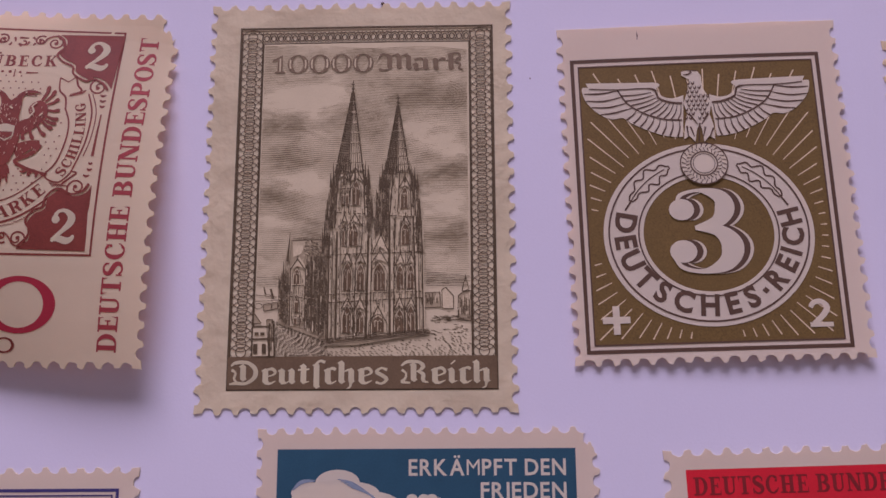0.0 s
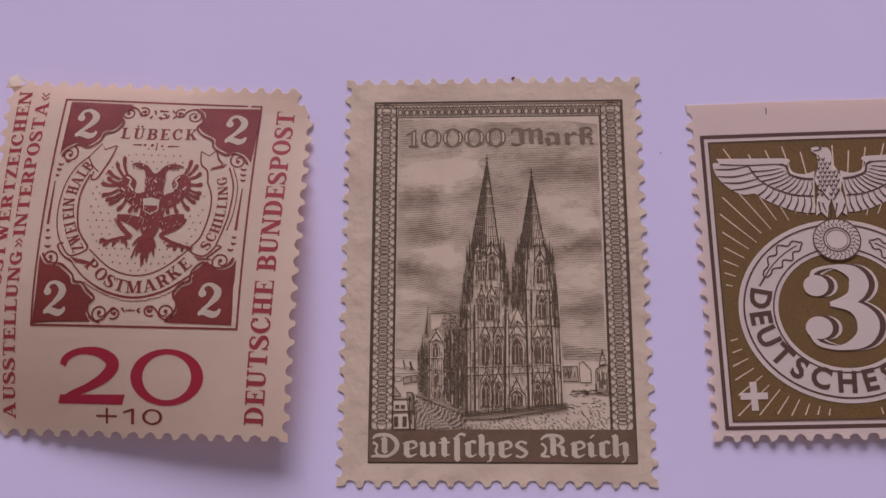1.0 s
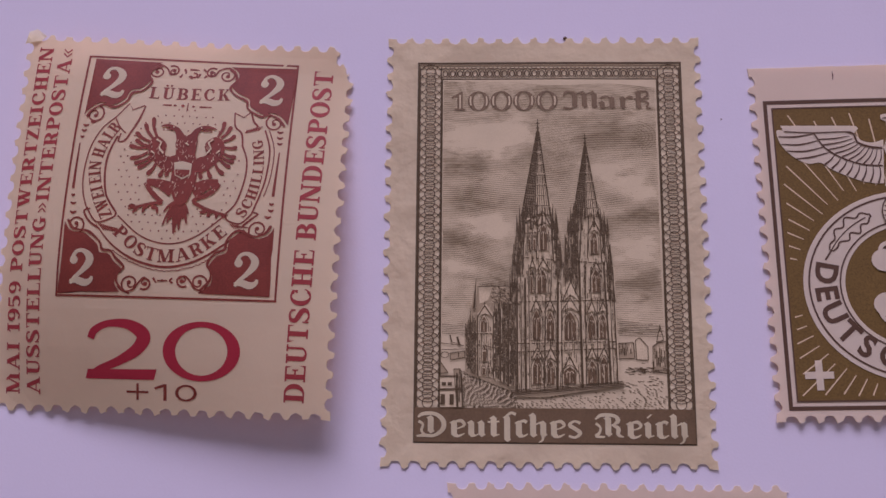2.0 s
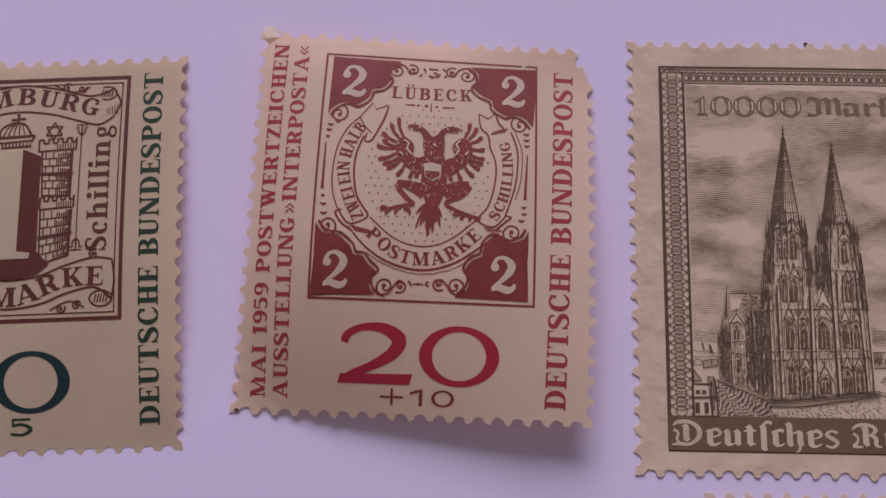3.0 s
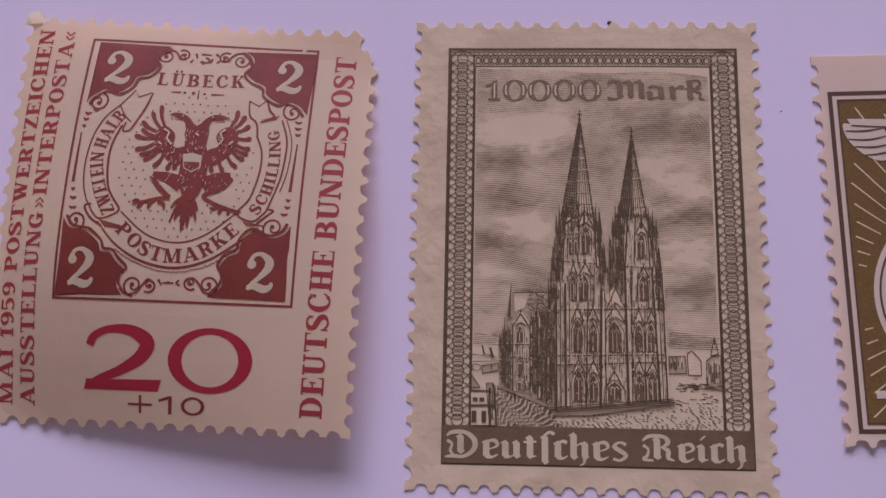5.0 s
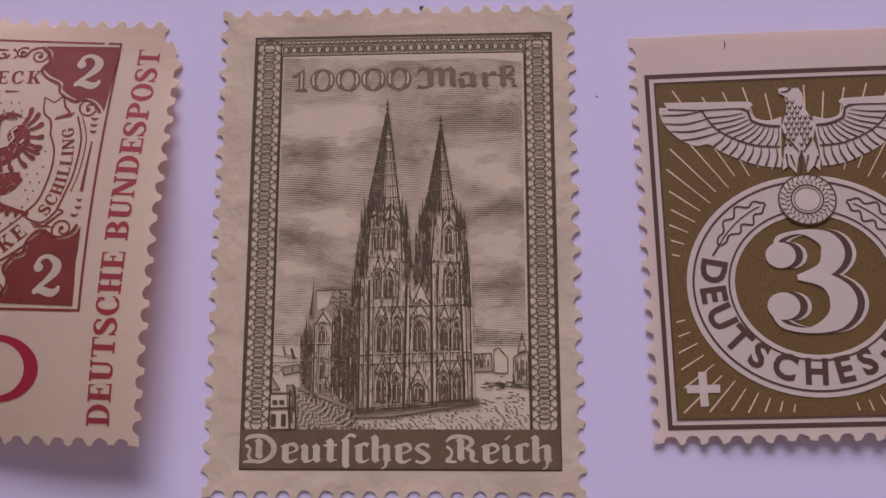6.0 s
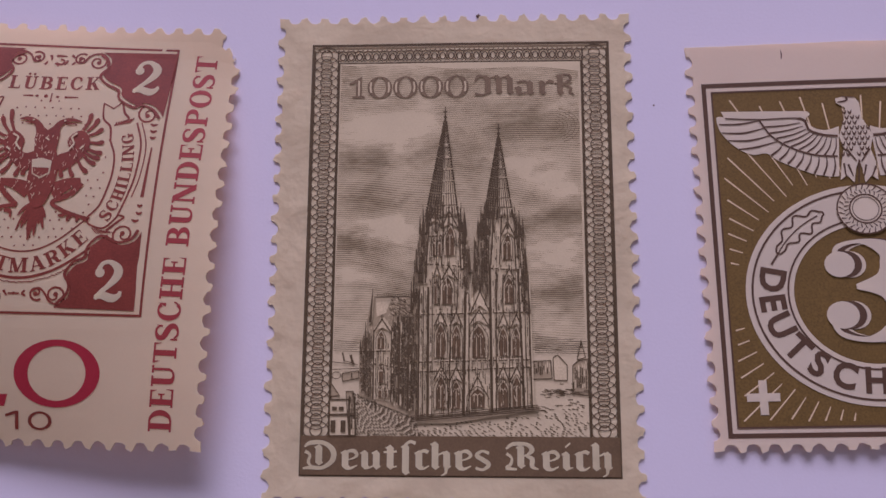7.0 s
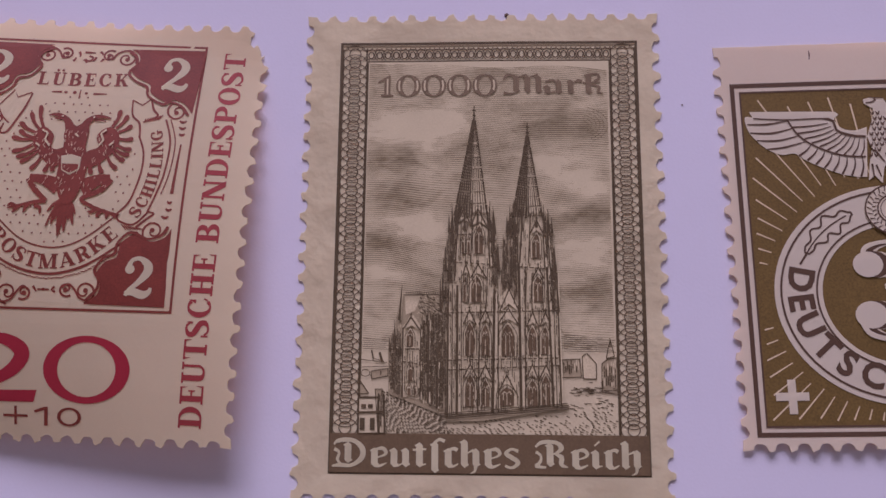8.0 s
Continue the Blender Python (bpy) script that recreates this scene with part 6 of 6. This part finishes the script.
        s.curve([(x + 2.2, y + 3.6, 0.32 + grow), (x + 4.0, y + 3.3, 1.0 + grow), (x + 4.95, y + 2.1, 1.75 + grow), (x + 4.4, y + 0.8, 1.3 + grow), (x + 2.7, y + 0.15, 0.4 + grow), (x + 1.0, y + 0.5, 0.34 + grow), (x + 0.4, y + 1.5, 0.3)], 0.4, 7)
        s.disc(x + 1.25, y + 5.1, 0.98 + grow / 2, 0.86 + grow / 2, 20).disc(x + 1.15, y + 1.75, 1.05 + grow / 2, 0.9 + grow / 2, 20)
        return s
    printed("numeral_edge", three(0.72, -0.02, 0.05), M_PALE, root, lift, 3)
    printed("numeral_shadow", three(0.45, 0.0, 0.06), M_DARKBROWN, root, lift, 4)
    printed("numeral", three(0.0, 0.0, 0.0), M_PALE, root, lift, 5, "large pale numeral three")
    # the spread bird, in plain shapes
    outline = [(1.17, 21.93), (3.68, 21.86), (6.53, 21.78)] + smooth([(6.96, 21.73), (7.11, 21.51), (6.82, 21.19), (7.28, 20.56), (8.11, 20.37), (8.96, 20.61)], 4) + [(8.63, 17.09)] + \
        smooth([(8.07, 17.09), (6.97, 17.31), (5.62, 17.87), (4.67, 18.36), (4.00, 18.85), (3.15, 18.79), (2.32, 19.12), (1.52, 19.82), (1.00, 20.60), (0.84, 21.52), (1.36, 21.53)], 4)
    bar = along([(1.41, 21.43), (3.63, 21.27), (6.48, 21.23), (6.91, 20.43), (7.86, 20.02), (8.80, 19.92)])
    middle = along([(3.70, 21.20), (4.39, 20.08), (5.53, 19.25), (7.10, 18.64), (8.66, 18.49)])
    covert_top = along([(6.35, 20.99), (6.97, 20.27), (7.85, 19.93), (8.76, 19.74)])
    covert_low = along([(3.91, 20.81), (4.66, 19.92), (6.01, 19.11), (7.38, 18.63), (8.50, 18.53)])
    trail_edge = along([(4.14, 18.74), (5.62, 17.90), (6.97, 17.34), (8.35, 17.09)])
    for e in (0, 1):
        pts = [(2 * cx - x, y) if e else (x, y) for x, y in outline]
        ob = printed("wing", Art().poly(pts), M_PALE, root, lift, 3)
        a = Art()
        for p, q, r in (((3.71, 21.20), (2.32, 20.99), (0.98, 21.02)), ((4.04, 20.66), (2.56, 20.34), (1.13, 20.41)), ((4.36, 20.11), (2.94, 19.80), (1.52, 19.85)), ((4.78, 19.67), (3.33, 19.31), (2.19, 19.21))):
            a.curve([(*p, 0.06), (*q, 0.13), (*r, 0.08)], 0.1)
        for i in range(8):                      # flight feathers near the body
            p, q = middle(0.38 + 0.58 * i / 7), trail_edge(0.03 + 0.94 * i / 7)
            a.curve([(p[0], p[1], 0.05), ((p[0] + q[0]) / 2 + 0.12, (p[1] + q[1]) / 2, 0.11), (q[0], q[1], 0.14)], 0.1)
        for i in range(10):                     # coverts
            p, q = covert_top(0.02 + 0.95 * i / 9), covert_low(0.02 + 0.95 * i / 9)
            a.curve([(p[0], p[1], 0.05), ((p[0] + q[0]) / 2 + 0.10, (p[1] + q[1]) / 2 - 0.06, 0.09), (q[0], q[1], 0.11)], 0.1)
        a.ribbon([middle(i / 24)[:2] for i in range(25)], 0.12)
        a.ribbon([bar(i / 24)[:2] for i in range(25)], [0.09 + 0.08 * (i > 14) for i in range(25)])
        if e:
            a.v = [(2 * cx - x, y) for x, y in a.v]
        mesh_object("feather_line", [(x * MM, y * MM, (lift(x, y) + 0.092 + h) * MM) for (x, y), h in zip(a.v, a.z)], a.f, M_DARKBROWN, ob)
    body = Art().poly([(8.89, 22.58), (9.48, 22.72), (10.19, 22.65), (10.46, 22.21), (10.52, 21.14), (10.92, 20.41), (11.11, 19.83), (10.88, 18.94), (11.12, 18.04), (11.15, 16.78), (10.74, 17.09), (10.29, 16.59), (10.18, 17.63), (10.04, 18.20), (9.78, 17.64), (9.57, 16.62), (9.13, 17.15), (8.68, 16.83), (8.88, 18.12), (9.11, 19.01), (8.89, 19.92), (9.30, 20.96), (9.48, 21.90), (9.14, 22.12), (8.92, 22.26)], 0.9)
    ob = printed("crest_body", body, M_PALE, root, lift, 5)
    a = Art()
    for r in range(9):                          # scale-like plumage
        for i in range(5):
            x, y = (9.39, 21.56)
            x, y = x + 0.36 * i + (0.18 if r % 2 else 0) - 0.05 * r, y - 0.37 * r
            if i < (2 if r == 0 else 3 if r < 3 else 5) and x < 11.0 and not (r > 6 and 1 < i < 3):
                a.curve([(x - 0.13, y + 0.13, 0.04), (x, y - 0.10, 0.13), (x + 0.13, y + 0.16, 0.05)], 0.1, 3)
    for p, q in (((9.25, 19.00), (9.86, 18.09)), ((10.79, 18.94), (10.17, 18.07)), ((9.00, 17.97), (9.05, 17.08)), ((11.09, 17.74), (10.76, 17.01)), ((9.28, 17.89), (9.53, 17.06)), ((10.46, 17.84), (10.24, 17.03)), ((10.04, 18.20), (9.85, 16.61))):
        a.line(*p, *q, 0.14, 0.08)
    a.curve([(*(9.01, 22.31), 0.05), (*(9.44, 22.36), 0.12), (*(9.74, 22.50), 0.05)], 0.1).disc(*(9.64, 22.56), 0.09).line(*(9.34, 22.70), *(10.19, 22.63), 0.06)
    mesh_object("feather_line", [(x * MM, y * MM, (lift(x, y) + 0.134 + h) * MM) for (x, y), h in zip(a.v, a.z)], a.f, M_DARKBROWN, ob)
    # plain medallion
    my = 14.8
    printed("medallion", Art().disc(cx + 0.1, my, 1.88, 1.72, 30), M_PALE, root, lift, 6, "plain round medallion")
    a = Art().ellipse(cx + 0.1, my, 1.86, 1.70, 0.10, 30).ellipse(cx + 0.1, my, 1.05, 0.98, 0.10, 24).ellipse(cx + 0.1, my, 0.86, 0.8, 0.05, 24)
    for i in range(26):
        t = 2 * math.pi * i / 26
        for r0, r1, d in ((1.12, 1.42, 0.10), (1.42, 1.76, -0.10)):
            a.curve([(cx + 0.1 + r0 * math.cos(t), my + 0.93 * r0 * math.sin(t), 0.04), (cx + 0.1 + r1 * math.cos(t + d), my + 0.93 * r1 * math.sin(t + d), 0.09)], 0.1, 2)
    printed("medallion_line", a, M_DARKBROWN, root, lift, 7)
    a = Art().rect(1.35, 2.30, 3.45, 2.82).rect(2.14, 1.45, 2.66, 3.65)
    printed("plus_sign", a, M_PALE, root, lift, 3)
    a = Art().curve([(17.15, 3.1, 0.36), (17.4, 3.45, 0.38), (17.95, 3.55, 0.38), (18.4, 3.1, 0.44), (18.05, 2.5, 0.44), (17.3, 1.85, 0.38)], 0.36).rect(17.0, 1.6, 18.75, 1.95)
    printed("surcharge_figure", a, M_PALE, root, lift, 3)
    a = Art().curve([(5.6, 26.3, 0.03), (5.62, 25.95, 0.09), (5.58, 25.6, 0.03)], 0.05)
    printed("ink_speck", a, M_DARKBROWN, root, lift)


M_RAY = material("thin_pale_ray", (0.68, 0.57, 0.36), 0.65, 0.1, 0.1, 0.0, 9000, 500)
reich_stamp(reich)


def peace_stamp(root):
    lift = lift_flat
    printed("blue_ground", Art().rect(0, -28.0, 22.5, 0, 3), M_PRUSSIAN, root, lift)
    lettered("motto_letter", "ERK\u00c4MPFT DEN", straight(9.95, -1.95, 21.75, -1.95), 1.15, 11.8, M_PALE, root, lift, 2, bold=0.02, serif=0, lead=0.16, space=0.4)
    lettered("motto_letter", "FRIEDEN", straight(15.35, -3.65, 21.75, -3.65), 1.15, 6.4, M_PALE, root, lift, 2, bold=0.02, serif=0, lead=0.16)
    a = Art()
    for x, y, rx, ry in ((4.6, -2.5, 1.7, 1.0), (2.6, -3.2, 1.5, 0.8), (3.4, -4.0, 2.4, 1.4), (5.8, -3.3, 2.0, 0.9), (7.2, -4.2, 2.2, 1.1), (1.6, -4.3, 1.2, 0.7)):
        a.disc(x, y, rx, ry, 20)
    printed("white_cloud_shape", a, M_PALE, root, lift, 2)
    a = Art()
    for i in range(5):
        a.curve([(4.6 + 0.25 * i, -2.2 - 0.15 * i, 0.05), (5.8 + 0.3 * i, -2.5 - 0.2 * i, 0.14), (7.0 + 0.25 * i, -3.3 - 0.2 * i, 0.05)], 0.1)
    a.curve([(1.2, -3.0, 0.1), (1.9, -2.4, 0.3), (2.9, -2.3, 0.1)], 0.1)
    printed("cloud_shading", a, M_HAZE, root, lift, 3)
    a = Art()
    for i in range(9):
        a.disc(10.2 + 0.5 * i % 2.1, -3.6 - 0.25 * (i % 3), 0.42, 0.3, 10)
    printed("white_cloud_shape", a, M_PALE, root, lift, 2)


M_HAZE = material("grey_blue_ink", (0.22, 0.30, 0.36), 0.6, 0.2, 0.1, 0.0, 8000, 500)
peace_stamp(peace)
printed("red_ground", Art().rect(0, -22.0, 27.0, 0, 3), M_SCARLET, scarlet, lift_flat)
lettered("country_letter", "DEUTSCHE BUNDESPOST", straight(0.5, -1.85, 20.2, -1.85), 1.3, 19.7, M_MAROON, scarlet, lift_flat, 2, serif=1, lead=0.12, space=0.4)
printed("frame_line", Art().box(-20.0, -27.0, 0, 0, 0.24).box(-19.6, -26.6, -0.45, -0.45, 0.12), M_INDIGO, indigo, lift_flat)
printed("indigo_ground", Art().rect(-19.0, -26.0, -0.95, -0.95, 3), M_INDIGO, indigo, lift_flat)
printed("frame_line", Art().box(1.0, -1.0, 22.0, 20.5, 0.24), M_GREEN, edge_stamp, lift_flat)


# ---- specks on the paper ----
def speck(x, y, r):
    bm = bmesh.new()
    bmesh.ops.create_icosphere(bm, subdivisions=1, radius=r * MM)
    for v in bm.verts:
        v.co = v.co * (1 + 0.4 * noise.noise(v.co * 9000 + Vector((x, y, 0))))
        v.co.z *= 0.4
    me = bpy.data.meshes.new("dust_speck")
    bm.to_mesh(me)
    me.materials.append(M_DARKBROWN)
    ob = new("dust_speck", me)
    ob.location = (x * MM, y * MM, r * 0.3 * MM)
    tagged(ob, "tiny dark speck of dust on the paper", "dust", "dust specks")


for sx, sy, sr in ((23.95, 25.2, 0.07), (11.78, 31.98, 0.17)):
    speck(sx, sy, sr)
